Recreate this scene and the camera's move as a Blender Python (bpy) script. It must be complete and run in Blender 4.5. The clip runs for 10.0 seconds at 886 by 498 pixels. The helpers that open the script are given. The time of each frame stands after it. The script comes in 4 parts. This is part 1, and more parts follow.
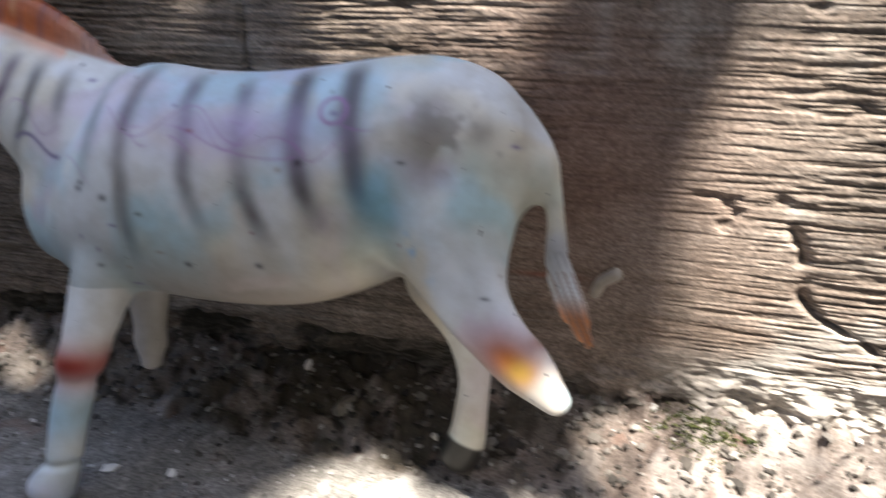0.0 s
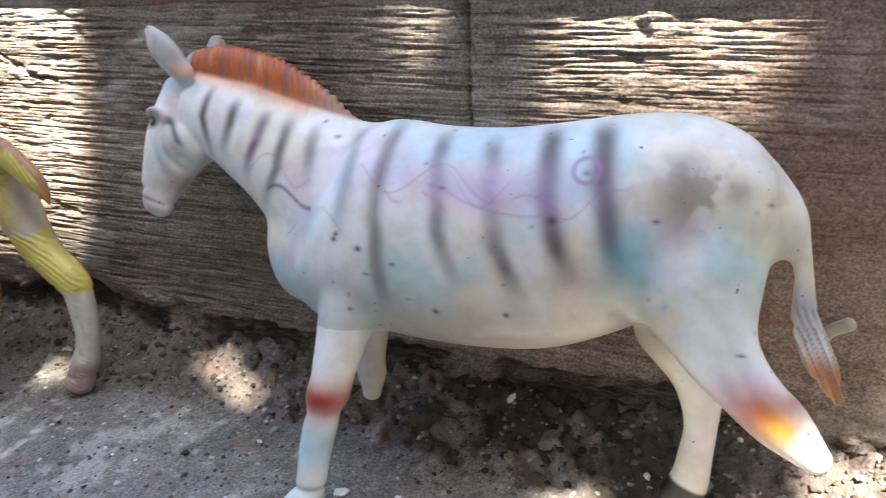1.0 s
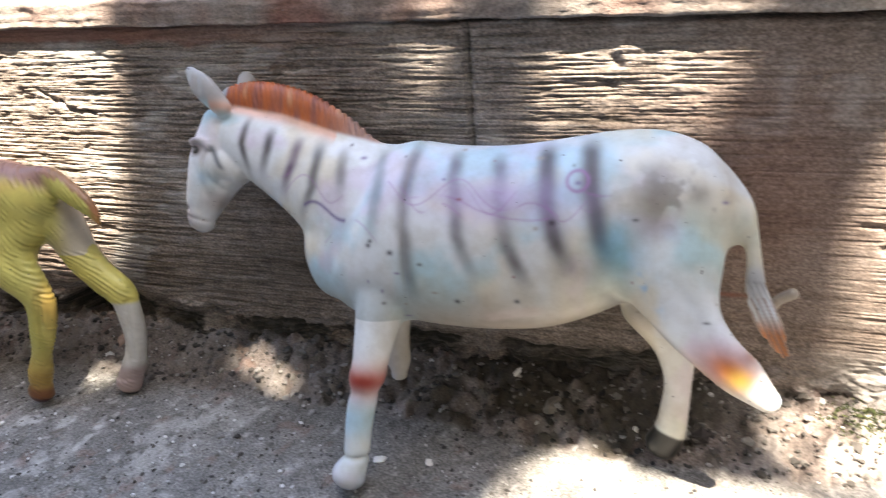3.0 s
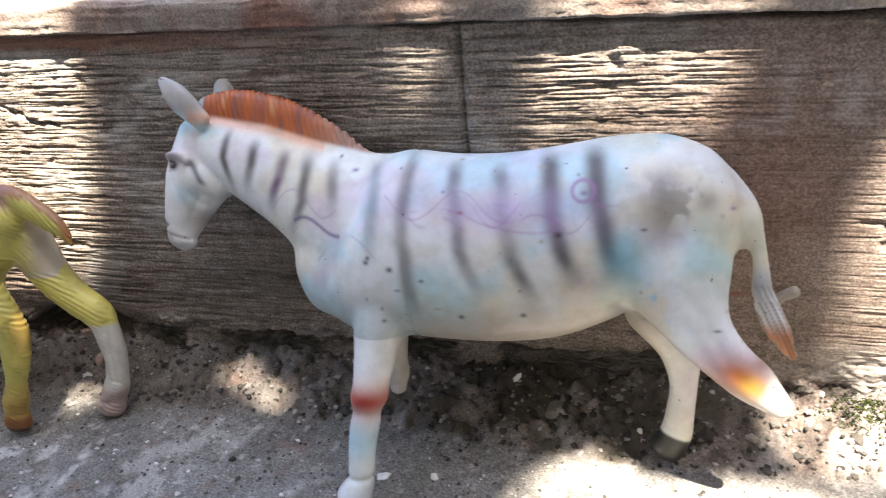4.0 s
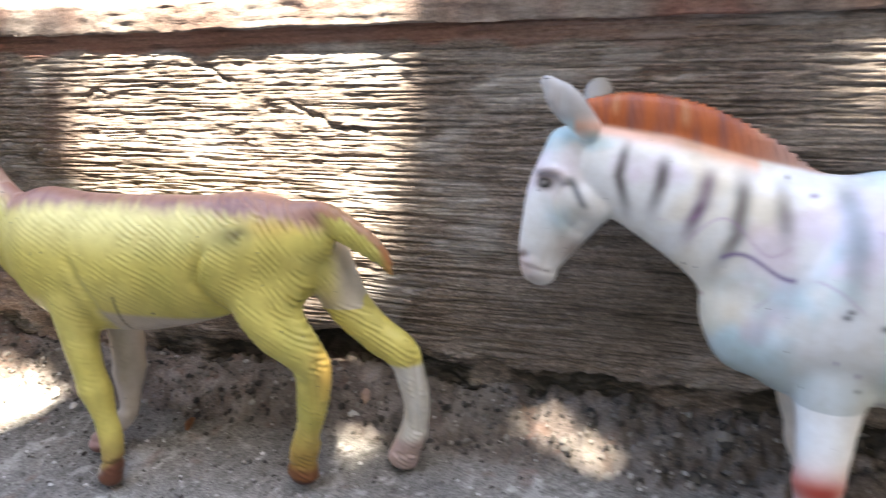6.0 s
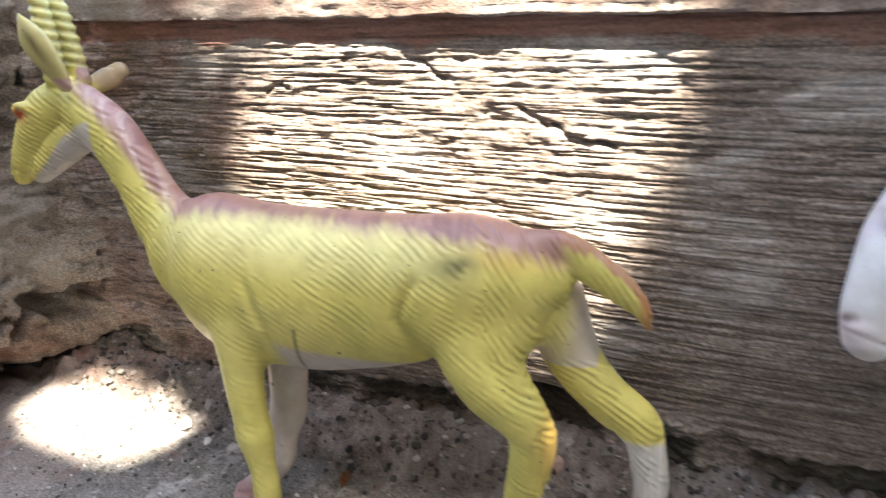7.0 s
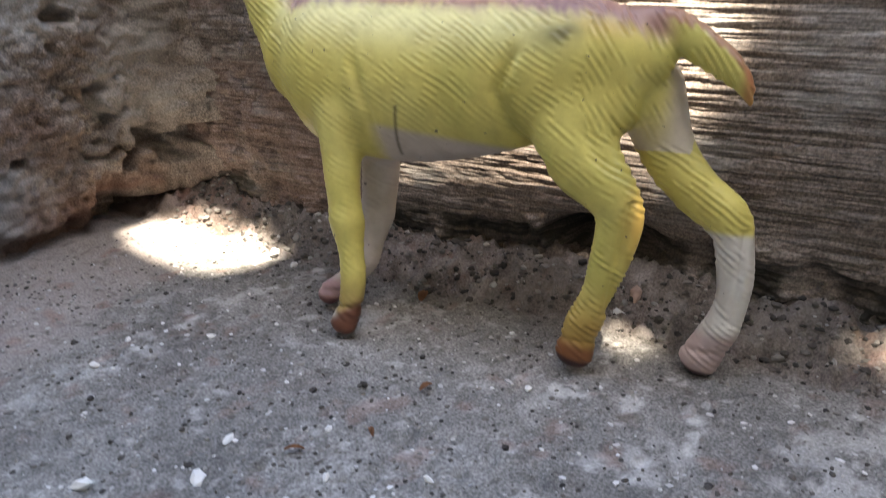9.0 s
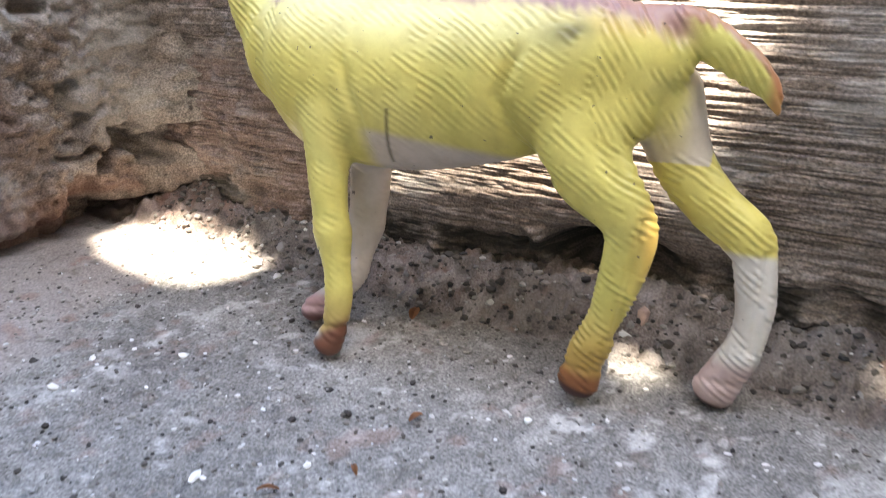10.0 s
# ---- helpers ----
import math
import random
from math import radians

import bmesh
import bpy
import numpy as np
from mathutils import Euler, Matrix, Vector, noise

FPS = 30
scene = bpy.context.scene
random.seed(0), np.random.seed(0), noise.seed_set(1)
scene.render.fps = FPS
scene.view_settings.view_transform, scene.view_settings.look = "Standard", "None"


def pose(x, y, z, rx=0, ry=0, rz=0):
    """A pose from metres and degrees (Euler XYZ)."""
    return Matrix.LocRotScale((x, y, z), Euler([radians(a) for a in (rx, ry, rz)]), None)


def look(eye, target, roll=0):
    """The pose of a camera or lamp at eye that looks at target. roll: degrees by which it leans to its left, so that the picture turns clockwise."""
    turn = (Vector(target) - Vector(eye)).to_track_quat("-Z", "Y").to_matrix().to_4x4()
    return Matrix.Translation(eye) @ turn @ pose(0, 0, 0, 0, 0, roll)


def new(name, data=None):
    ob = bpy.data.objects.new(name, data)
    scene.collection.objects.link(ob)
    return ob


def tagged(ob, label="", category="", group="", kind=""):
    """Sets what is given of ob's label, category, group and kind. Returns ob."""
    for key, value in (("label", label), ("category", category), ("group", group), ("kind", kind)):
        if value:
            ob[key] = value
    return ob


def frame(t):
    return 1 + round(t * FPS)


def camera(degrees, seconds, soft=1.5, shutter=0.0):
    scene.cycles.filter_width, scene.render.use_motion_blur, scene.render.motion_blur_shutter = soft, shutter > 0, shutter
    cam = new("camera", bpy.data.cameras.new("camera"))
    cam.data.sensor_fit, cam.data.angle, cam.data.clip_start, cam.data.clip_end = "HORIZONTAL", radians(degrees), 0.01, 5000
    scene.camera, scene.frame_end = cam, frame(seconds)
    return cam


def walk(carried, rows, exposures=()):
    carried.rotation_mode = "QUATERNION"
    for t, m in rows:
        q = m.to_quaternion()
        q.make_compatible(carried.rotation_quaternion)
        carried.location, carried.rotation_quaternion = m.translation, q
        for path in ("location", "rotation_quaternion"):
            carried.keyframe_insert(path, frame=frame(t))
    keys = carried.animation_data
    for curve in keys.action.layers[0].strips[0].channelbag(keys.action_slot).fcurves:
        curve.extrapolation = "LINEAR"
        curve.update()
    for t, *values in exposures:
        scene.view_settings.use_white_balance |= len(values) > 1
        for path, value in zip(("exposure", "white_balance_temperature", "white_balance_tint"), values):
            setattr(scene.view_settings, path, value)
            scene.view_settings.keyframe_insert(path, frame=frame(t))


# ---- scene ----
cam = camera(67.6, 10.0, soft=1.1, shutter=0.5)
# seconds, eye (metres), yaw, pitch, roll (degrees)
PATH = [
    (0, 0.1380, -0.2387, 0.1798, 13.81, -23.02, -0.11),
    (0.5, 0.1027, -0.2480, 0.1988, 17.96, -23.01, -1.73),
    (1, 0.0868, -0.2568, 0.2010, 21.36, -22.86, -2.67),
    (1.5, 0.0790, -0.2660, 0.2020, 22.53, -22.36, -2.03),
    (2, 0.0714, -0.2597, 0.1957, 23.22, -21.81, -1.83),
    (2.5, 0.0665, -0.2547, 0.2063, 21.48, -22.19, -3.31),
    (3, 0.0845, -0.3026, 0.2254, 18.92, -23.90, -4.64),
    (3.2, 0.0927, -0.2969, 0.2224, 18.14, -24.25, -4.92),
    (4.3, 0.0489, -0.2903, 0.2411, 15.39, -26.86, -5.74),
    (4.5, 0.0380, -0.2891, 0.2398, 15.85, -26.94, -5.96),
    (5, 0.0125, -0.2835, 0.2405, 16.81, -27.13, -6.05),
    (5.5, -0.0280, -0.2742, 0.2382, 17.79, -26.52, -5.96),
    (6, -0.0937, -0.2702, 0.2405, 20.08, -26.38, -6.35),
    (6.2, -0.1137, -0.2640, 0.2351, 21.23, -25.93, -6.32),
    (7.3, -0.2053, -0.2396, 0.2270, 26.47, -23.51, -4.32),
    (7.5, -0.2172, -0.2387, 0.2338, 27.40, -23.28, -4.29),
    (8, -0.2254, -0.2447, 0.2346, 29.83, -22.63, -4.42),
    (8.5, -0.2027, -0.2725, 0.1994, 31.35, -22.49, -3.97),
    (9, -0.1779, -0.2882, 0.1511, 31.23, -23.11, -2.02),
    (9.5, -0.1775, -0.2841, 0.1427, 31.17, -23.16, -1.01),
    (10, -0.1898, -0.2690, 0.1469, 30.54, -22.83, -0.95),
]
EXPOSURES = [(0, 2.28, 6750, 10), (0.5, 2.4, 6650, 10), (1, 3.17, 7100, 10), (3, 3.1, 7150, 10), (5.5, 3.1, 7150, 10), (6, 3.44, 7200, 10), (8, 3.45, 7150, 10), (8.5, 3.1, 7300, 10), (9, 3.15, 7300, 10), (9.4, 3.7, 7200, 10), (10, 3.92, 7150, 10)]
walk(cam, [(t, pose(x, y, z, 0, 0, yaw) @ pose(0, 0, 0, 90 + pitch) @ pose(0, 0, 0, 0, 0, roll))
           for t, x, y, z, yaw, pitch, roll in PATH], EXPOSURES)

# ---- daylight ----
SUN_UP, SUN_SIDE = 67.8, 43.0     # elevation; degrees east of straight in front of the wall
up_, side_ = radians(SUN_UP), radians(SUN_SIDE)
TO_SUN = Vector((math.sin(side_) * math.cos(up_), -math.cos(side_) * math.cos(up_), math.sin(up_)))
world = bpy.data.worlds.new("sky")
scene.world = world
world.use_nodes = True
wn = world.node_tree.nodes
sky = wn.new("ShaderNodeTexSky")
sky.sky_type, sky.sun_disc = "NISHITA", False
sky.sun_elevation, sky.sun_rotation = up_, radians(180 - SUN_SIDE)
world.node_tree.links.new(sky.outputs[0], wn["Background"].inputs[0])
wn["Background"].inputs[1].default_value = 0.11
sun = new("sun", bpy.data.lights.new("sun", "SUN"))
sun.data.energy, sun.data.angle, sun.data.color = 4.4, radians(0.55), (1.0, 0.94, 0.86)
sun.matrix_world = look(TO_SUN * 5, (0, 0, 0))


# ---- tools ----
TABLES = {}


def lattice(u, v, seed):
    """Smooth random field over numpy arrays u, v with unit cells, values 0 to 1."""
    if seed not in TABLES:
        TABLES[seed] = np.random.RandomState(seed).rand(256, 256)
    table = TABLES[seed]
    iu, iv = np.floor(u).astype(int), np.floor(v).astype(int)
    fu, fv = u - iu, v - iv
    fu, fv = fu * fu * (3 - 2 * fu), fv * fv * (3 - 2 * fv)
    a, b = table[iv % 256, iu % 256], table[iv % 256, (iu + 1) % 256]
    c, d = table[(iv + 1) % 256, iu % 256], table[(iv + 1) % 256, (iu + 1) % 256]
    return (a * (1 - fu) + b * fu) * (1 - fv) + (c * (1 - fu) + d * fu) * fv


def fractal(u, v, seed, octaves=4, gain=0.5):
    total, amp, norm = 0, 1.0, 0
    for k in range(octaves):
        total = total + amp * lattice(u * 2 ** k + 17 * k, v * 2 ** k + 31 * k, seed + k)
        norm, amp = norm + amp, amp * gain
    return total / norm


def pebbled(u, v, seed):
    """Rounded lumps packed in unit cells, 0 in the gaps to 1 on their crowns."""
    rs = np.random.RandomState(seed)
    jx, jy, size = rs.rand(128, 128), rs.rand(128, 128), rs.uniform(0.45, 0.85, (128, 128))
    iu, iv = np.floor(u).astype(int), np.floor(v).astype(int)
    best = np.zeros(np.shape(u))
    for di in (-1, 0, 1):
        for dj in (-1, 0, 1):
            a, b = (iv + dj) % 128, (iu + di) % 128
            d2 = (iu + di + jx[a, b] - u) ** 2 + (iv + dj + jy[a, b] - v) ** 2
            best = np.maximum(best, size[a, b] * np.sqrt(np.maximum(0, 1 - d2 / size[a, b] ** 2)))
    return best


def smooth(a, b, x):
    x = np.clip((x - a) / (b - a), 0, 1)
    return x * x * (3 - 2 * x)


def sheet(name, P, material, label, category="", kind="structure", mask=None):
    """A mesh from a grid of points P (rows, columns, 3)."""
    r, c = P.shape[:2]
    idx = np.arange(r * c).reshape(r, c)
    quads = np.stack([idx[:-1, :-1], idx[:-1, 1:], idx[1:, 1:], idx[1:, :-1]], -1).reshape(-1, 4)
    me = bpy.data.meshes.new(name)
    me.vertices.add(r * c)
    me.vertices.foreach_set("co", P.reshape(-1))
    me.loops.add(quads.size)
    me.loops.foreach_set("vertex_index", quads.reshape(-1).astype(np.int32))
    me.polygons.add(len(quads))
    me.polygons.foreach_set("loop_start", np.arange(0, quads.size, 4, dtype=np.int32))
    me.polygons.foreach_set("loop_total", np.full(len(quads), 4, dtype=np.int32))
    me.polygons.foreach_set("use_smooth", np.ones(len(quads), dtype=bool))
    me.update(calc_edges=True)
    me.materials.append(material)
    if mask is not None:
        att = me.color_attributes.new("tints", "FLOAT_COLOR", "POINT")
        rgba = np.stack([*mask, np.ones_like(mask[0])], -1)
        att.data.foreach_set("color", np.clip(rgba, 0, 1).astype(np.float32).reshape(-1))
    return tagged(new(name, me), label, category, kind=kind)


def steps(lo, hi, fine_lo, fine_hi, fine, growth=1.35):
    """Coordinates that are evenly fine between fine_lo and fine_hi and coarsen outwards."""
    mid = list(np.arange(fine_lo, fine_hi, fine)) + [fine_hi]
    s, x, left = fine, fine_lo, []
    while x > lo:
        s *= growth
        x = max(lo, x - s)
        left.append(x)
    s, x, right = fine, fine_hi, []
    while x < hi:
        s *= growth
        x = min(hi, x + s)
        right.append(x)
    return np.array(left[::-1] + mid + right)


def mat(name, rough=0.8, spec=0.3):
    m = bpy.data.materials.new(name)
    m.use_nodes = True
    b = m.node_tree.nodes["Principled BSDF"]
    b.inputs["Roughness"].default_value = rough
    b.inputs["Specular IOR Level"].default_value = spec
    return m, m.node_tree.nodes, m.node_tree.links, b


def node(nodes, kind, **values):
    n = nodes.new(kind)
    for k, v in values.items():
        n.inputs[k.replace("_", " ")].default_value = v
    return n


def ramp(nodes, links, source, stops):
    r = nodes.new("ShaderNodeValToRGB")
    while len(r.color_ramp.elements) < len(stops):
        r.color_ramp.elements.new(0.5)
    for e, (p, c) in zip(r.color_ramp.elements, stops):
        e.position, e.color = p, (*c, 1)
    links.new(source, r.inputs[0])
    return r.outputs[0]


def mixed(nodes, links, fac, a, b, mode="MIX"):
    m = nodes.new("ShaderNodeMix")
    m.data_type, m.blend_type = "RGBA", mode
    for sock, val in ((m.inputs[0], fac), (m.inputs[6], a), (m.inputs[7], b)):
        if isinstance(val, (int, float)):
            sock.default_value = val
        elif isinstance(val, tuple):
            sock.default_value = (*val, 1)
        else:
            links.new(val, sock)
    return m.outputs[2]


def noise_at(nodes, links, coords, scale, detail=4.0, rough=0.6, stretch=(1, 1, 1)):
    mp = nodes.new("ShaderNodeMapping")
    mp.inputs["Scale"].default_value = stretch
    links.new(coords, mp.inputs[0])
    n = node(nodes, "ShaderNodeTexNoise", Scale=scale, Detail=detail, Roughness=rough)
    links.new(mp.outputs[0], n.inputs["Vector"])
    return n.outputs[0]


def bump(nodes, links, bsdf, height, strength, distance):
    b = node(nodes, "ShaderNodeBump", Strength=strength, Distance=distance)
    links.new(height, b.inputs["Height"])
    links.new(b.outputs[0], bsdf.inputs["Normal"])


# ---- materials ----
def cement(name, dark, mid, light, stain, stain_amount, lime=0.0, stretch=(1, 1, 1), rough=0.9, tints=()):
    """Weathered cement: cloudy tone, grain, brown staining, pale lime specks."""
    m, n, l, b = mat(name, rough, 0.25)
    co = n.new("ShaderNodeTexCoord").outputs["Object"]
    cloud = noise_at(n, l, co, 14, 5, 0.65, stretch)
    col = ramp(n, l, cloud, [(0.3, dark), (0.5, mid), (0.72, light)])
    blot = noise_at(n, l, co, 9, 3, 0.7)
    fac = ramp(n, l, blot, [(0.5, (0, 0, 0)), (0.7, (stain_amount,) * 3)])
    col = mixed(n, l, fac, col, stain)
    mottle = noise_at(n, l, co, 130, 4, 0.7)
    col = mixed(n, l, 1.0, col, ramp(n, l, mottle, [(0.32, (0.74,) * 3), (0.68, (1.22,) * 3)]), "MULTIPLY")
    grain = noise_at(n, l, co, 900, 2, 0.6)
    gr = ramp(n, l, grain, [(0.3, (0.62,) * 3), (0.7, (1.3,) * 3)])
    col = mixed(n, l, 1.0, col, gr, "MULTIPLY")
    if lime:
        sp = noise_at(n, l, co, 160, 3, 0.7)
        fac = ramp(n, l, sp, [(0.66, (0, 0, 0)), (0.74, (lime,) * 3)])
        col = mixed(n, l, fac, col, (0.55, 0.53, 0.5))
    if tints:
        at = n.new("ShaderNodeVertexColor")
        at.layer_name = "tints"
        sep = n.new("ShaderNodeSeparateColor")
        l.new(at.outputs[0], sep.inputs[0])
        for k, tint in enumerate(tints):
            col = mixed(n, l, sep.outputs[k], col, tint)
        col = mixed(n, l, 0.6, col, mixed(n, l, 1.0, col, gr, "MULTIPLY"))
    l.new(col, b.inputs["Base Color"])
    bump(n, l, b, grain, 0.5, 0.0006)
    return m


# the third tint holds dirt and shade put into the wall's colour
PALE, RUST, DIRT_SHADE = (0.5, 0.48, 0.45), (0.27, 0.135, 0.1), (0.05, 0.045, 0.035)
WALL = cement("brushed_cement", (0.178, 0.144, 0.118), (0.29, 0.24, 0.203), (0.395, 0.339, 0.295), (0.22, 0.145, 0.11), 0.4, 0.3, (1, 1, 2.2), tints=(PALE, RUST, DIRT_SHADE))
LEFT = cement("crumbling_plaster", (0.11, 0.088, 0.07), (0.27, 0.225, 0.188), (0.45, 0.41, 0.36), (0.17, 0.09, 0.06), 0.6, 0.4, tints=((0.42, 0.39, 0.35), (0.2, 0.085, 0.055), (0.235, 0.225, 0.22)))
SCREED = cement("grey_screed", (0.138, 0.132, 0.123), (0.214, 0.206, 0.192), (0.292, 0.281, 0.263), (0.14, 0.105, 0.09), 0.3, 0.6, rough=0.7, tints=((0.5, 0.49, 0.47), (0.22, 0.115, 0.085), (0.07, 0.06, 0.045)))
CAP = cement("painted_cement_edge", (0.24, 0.16, 0.125), (0.33, 0.275, 0.24), (0.42, 0.38, 0.34), (0.25, 0.1, 0.07), 1.0, 0.4)
TOP = cement("pale_cement_floor", (0.45, 0.44, 0.42), (0.52, 0.51, 0.5), (0.6, 0.6, 0.58), (0.4, 0.32, 0.28), 0.3)


def grit_material(name, tones):
    m, n, l, b = mat(name, 0.85)
    geo = n.new("ShaderNodeNewGeometry").outputs["Random Per Island"]
    l.new(ramp(n, l, geo, tones), b.inputs["Base Color"])
    return m


GRIT = grit_material("mixed_grit", [(0.0, (0.04, 0.037, 0.034)), (0.45, (0.09, 0.08, 0.07)), (0.65, (0.17, 0.155, 0.14)), (0.93, (0.3, 0.285, 0.26)), (1.0, (0.55, 0.54, 0.52))])


def plain(name, colour, rough=0.7, vary=0.25, scale=200):
    m, n, l, b = mat(name, rough)
    co = n.new("ShaderNodeTexCoord").outputs["Object"]
    f = noise_at(n, l, co, scale, 4)
    lo, hi = tuple(c * (1 - vary) for c in colour), tuple(c * (1 + vary) for c in colour)
    l.new(ramp(n, l, f, [(0.3, lo), (0.7, hi)]), b.inputs["Base Color"])
    bump(n, l, b, f, 0.3, 0.0004)
    return m


# ---- the plinth wall ----
def ledge_z(x):
    """Height of the cap's lower edge along the wall."""
    return 0.1985 - 0.025 * x


def trowel_lines(x, z):
    """Long and short horizontal strokes of the brush."""
    wob = 0.0018 * (fractal(x * 6, z * 9, 5, 3) - 0.5) + 0.02 * x
    lines = fractal(x * 19, (z + wob) * 590, 11, 3, 0.8)
    fine = lattice(x * 60, (z + wob) * 1250, 21) - 0.5
    dash = lattice(x * 110, (z + wob) * 640, 23)
    return lines, fine, dash


def foot_edge(x):
    """Ragged height below which the brushed coat has fallen off the wall."""
    return 0.030 + 0.016 * (fractal(x * 28, x * 0 + 1.7, 103, 4, 0.6) - 0.5) - 0.012 * smooth(0.1, 0.16, x)


def wall_relief(x, z):
    """How far the brushed face stands proud (metres)."""
    lines, fine, dash = trowel_lines(x, z)
    rough = fractal(x * 130, z * 190, 31, 4, 0.6) - 0.5
    patch = smooth(0.42, 0.62, fractal(x * 11, z * 16, 41, 3))
    h = (0.0007 * (lines - 0.5) - 0.0005 * smooth(0.43, 0.33, lines) + 0.0003 * fine - 0.0003 * smooth(-0.14, -0.27, fine) - 0.0005 * smooth(0.3, 0.16, dash)) * (1 - 0.4 * patch) + (0.0008 + 0.0012 * patch) * rough
    h = h + smooth(-0.40, -0.49, x) * (0.012 * (fractal(x * 55, z * 55, 45, 4, 0.65) - 0.5) + 0.003 * (pebbled(x * 120, z * 120, 46) - 0.5))
    right = smooth(0.09, 0.15, x)
    h = h * (1 - 0.65 * right * smooth(0.24, 0.17, x))
    pits = fractal(x * 60, z * 95, 51, 3)
    h = h - 0.0014 * smooth(0.76, 0.86, pits)
    h = h + 0.003 * (fractal(x * 6, z * 8, 61, 3) - 0.5)
    # the upright joint and a few broken cracks
    jx = 0.0005 + 0.0012 * (fractal(z * 60, x * 0 + 3.3, 71, 2) - 0.5)
    h = h - 0.004 * np.exp(-((x - jx) / 0.0011) ** 2)
    for cx, cz, slope, length in ((-0.298, 0.186, -0.5, 0.011), (-0.236, 0.160, -0.25, 0.016), (-0.255, 0.167, -0.6, 0.006), (-0.372, 0.178, 0.3, 0.008)):
        t = (x - cx) / length
        line = cz + slope * (x - cx) + 0.006 * (fractal(x * 170, z * 0 + cz * 50, 81, 2) - 0.5)
        h = h - 0.0026 * np.exp(-((z - line) / 0.001) ** 2) * smooth(1.0, 0.7, abs(t))
    # bare coat under the cap
    edge = ledge_z(x) - 0.006 - 0.009 * fractal(x * 45, z * 90, 91, 5, 0.65) * smooth(-0.1, -0.3, x)
    h = h - 0.0007 * smooth(edge - 0.001, edge + 0.001, z) * smooth(0.0, -0.1, x)
    # broken crack beside the twig
    line = 0.207 + 0.006 * smooth(0.095, 0.07, z) + 0.032 * smooth(0.07, 0.045, z) + 0.008 * (fractal(z * 90, x * 0 + 2.7, 95, 3) - 0.5)
    h = h - 0.0045 * smooth(0.25, 0.5, fractal(x * 150, z * 150, 97, 2)) * np.exp(-((x - line) / 0.0021) ** 2) * smooth(0.1, 0.09, z) * smooth(0.04, 0.048, z)
    # open joint under the cap
    gap = ledge_z(x) - 0.0006 + 0.0035 * (fractal(x * 55, x * 0 + 5.1, 105, 4, 0.6) - 0.5)
    h = h - 0.006 * np.exp(-((z - gap) / (0.0007 + 0.0011 * smooth(0.02, 0.08, x))) ** 2) * smooth(-0.06, 0.0, x)
    # crumbling foot, hollow behind the legs
    bare = smooth(foot_edge(x) + 0.0008, foot_edge(x) - 0.0015, z) * smooth(-0.36, -0.31, x) * smooth(0.2, 0.13, x)
    h = h - 0.0065 * bare + bare * 0.004 * (pebbled(x * 170, z * 200, 107) - 0.5)
    foot = smooth(0.05, 0.015, z + 0.02 * (fractal(x * 22, z * 10, 101, 2) - 0.5))
    crumble = fractal(x * 75, z * 90, 111, 4, 0.65) - 0.5
    h = h * (1 - 0.6 * foot) + foot * 0.016 * crumble + foot * 0.004 * (fractal(x * 240, z * 300, 121, 3) - 0.5)
    h = h - 0.04 * np.exp(-((x + 0.272) / 0.03) ** 2 - ((z - 0.027 - 0.08 * (x + 0.272)) / 0.0095) ** 2) * smooth(0.3, 0.55, fractal(x * 50, z * 50, 127, 3) + 0.15)
    return h


xs = steps(-0.62, 2.2, -0.57, 0.36, 0.0013)
zs = np.linspace(-0.02, 1.0, 600)
Xg, K = np.meshgrid(xs, zs)
top = ledge_z(Xg) + 0.004
Zg = -0.02 + (top + 0.02) * (K + 0.02) / 1.02
P = np.stack([Xg, -wall_relief(Xg, Zg), Zg], -1)
under = ledge_z(Xg) - 0.006 - 0.009 * fractal(Xg * 40, Xg * 0, 91, 3)
rust = 0.85 * smooth(under - 0.001, under + 0.002, Zg) * smooth(-0.02, -0.2, Xg) + 0.5 * np.exp(-((Xg - 0.13) / 0.045) ** 2 - ((Zg - 0.12) / 0.06) ** 2)
rust = rust + 0.9 * np.exp(-((Xg - 0.12) / 0.012) ** 2 - ((Zg - 0.068) / 0.0012) ** 2) + 0.3 * smooth(-0.36, -0.44, Xg) * smooth(0.45, 0.6, fractal(Xg * 25, Zg * 25, 701, 3))
pale = 0.5 * smooth(0.62, 0.75, fractal(Xg * 22, Zg * 40, 711, 4)) + 0.6 * smooth(0.05, 0.03, Zg) * smooth(0.14, 0.19, Xg)
pale = pale + 0.45 * np.exp(-((Xg - 0.135) / 0.003) ** 2) * smooth(0.14, 0.15, Zg) * smooth(0.185, 0.17, Zg)
# broad darkening left of the zebra, its shade put into the colour
dirt_shade = 0.5 * np.exp(-((Xg + 0.08) / 0.09) ** 2 - ((Zg - 0.07) / 0.045) ** 2) * fractal(Xg * 20, Zg * 30, 721, 3) * 1.6
# wall foot darkened: dirt, and shade put into the colour
dirt_shade = dirt_shade + 0.75 * smooth(foot_edge(Xg) + 0.004, foot_edge(Xg) - 0.003, Zg) * smooth(0.3, 0.5, fractal(Xg * 45, Zg * 45, 731, 3)) * smooth(0.15, 0.1, Xg)
lines, fine, dash = trowel_lines(Xg, Zg)
plainer = 1 - 0.75 * smooth(0.09, 0.15, Xg) * smooth(0.24, 0.17, Xg)
# relief shading put into the colour: trowel grooves darker, crests paler
dirt_shade = dirt_shade + plainer * (0.27 * smooth(0.44, 0.32, lines) + 0.17 * smooth(-0.1, -0.28, fine) + 0.22 * smooth(0.34, 0.14, dash))
pale = pale + 0.22 * plainer * smooth(0.56, 0.68, lines)
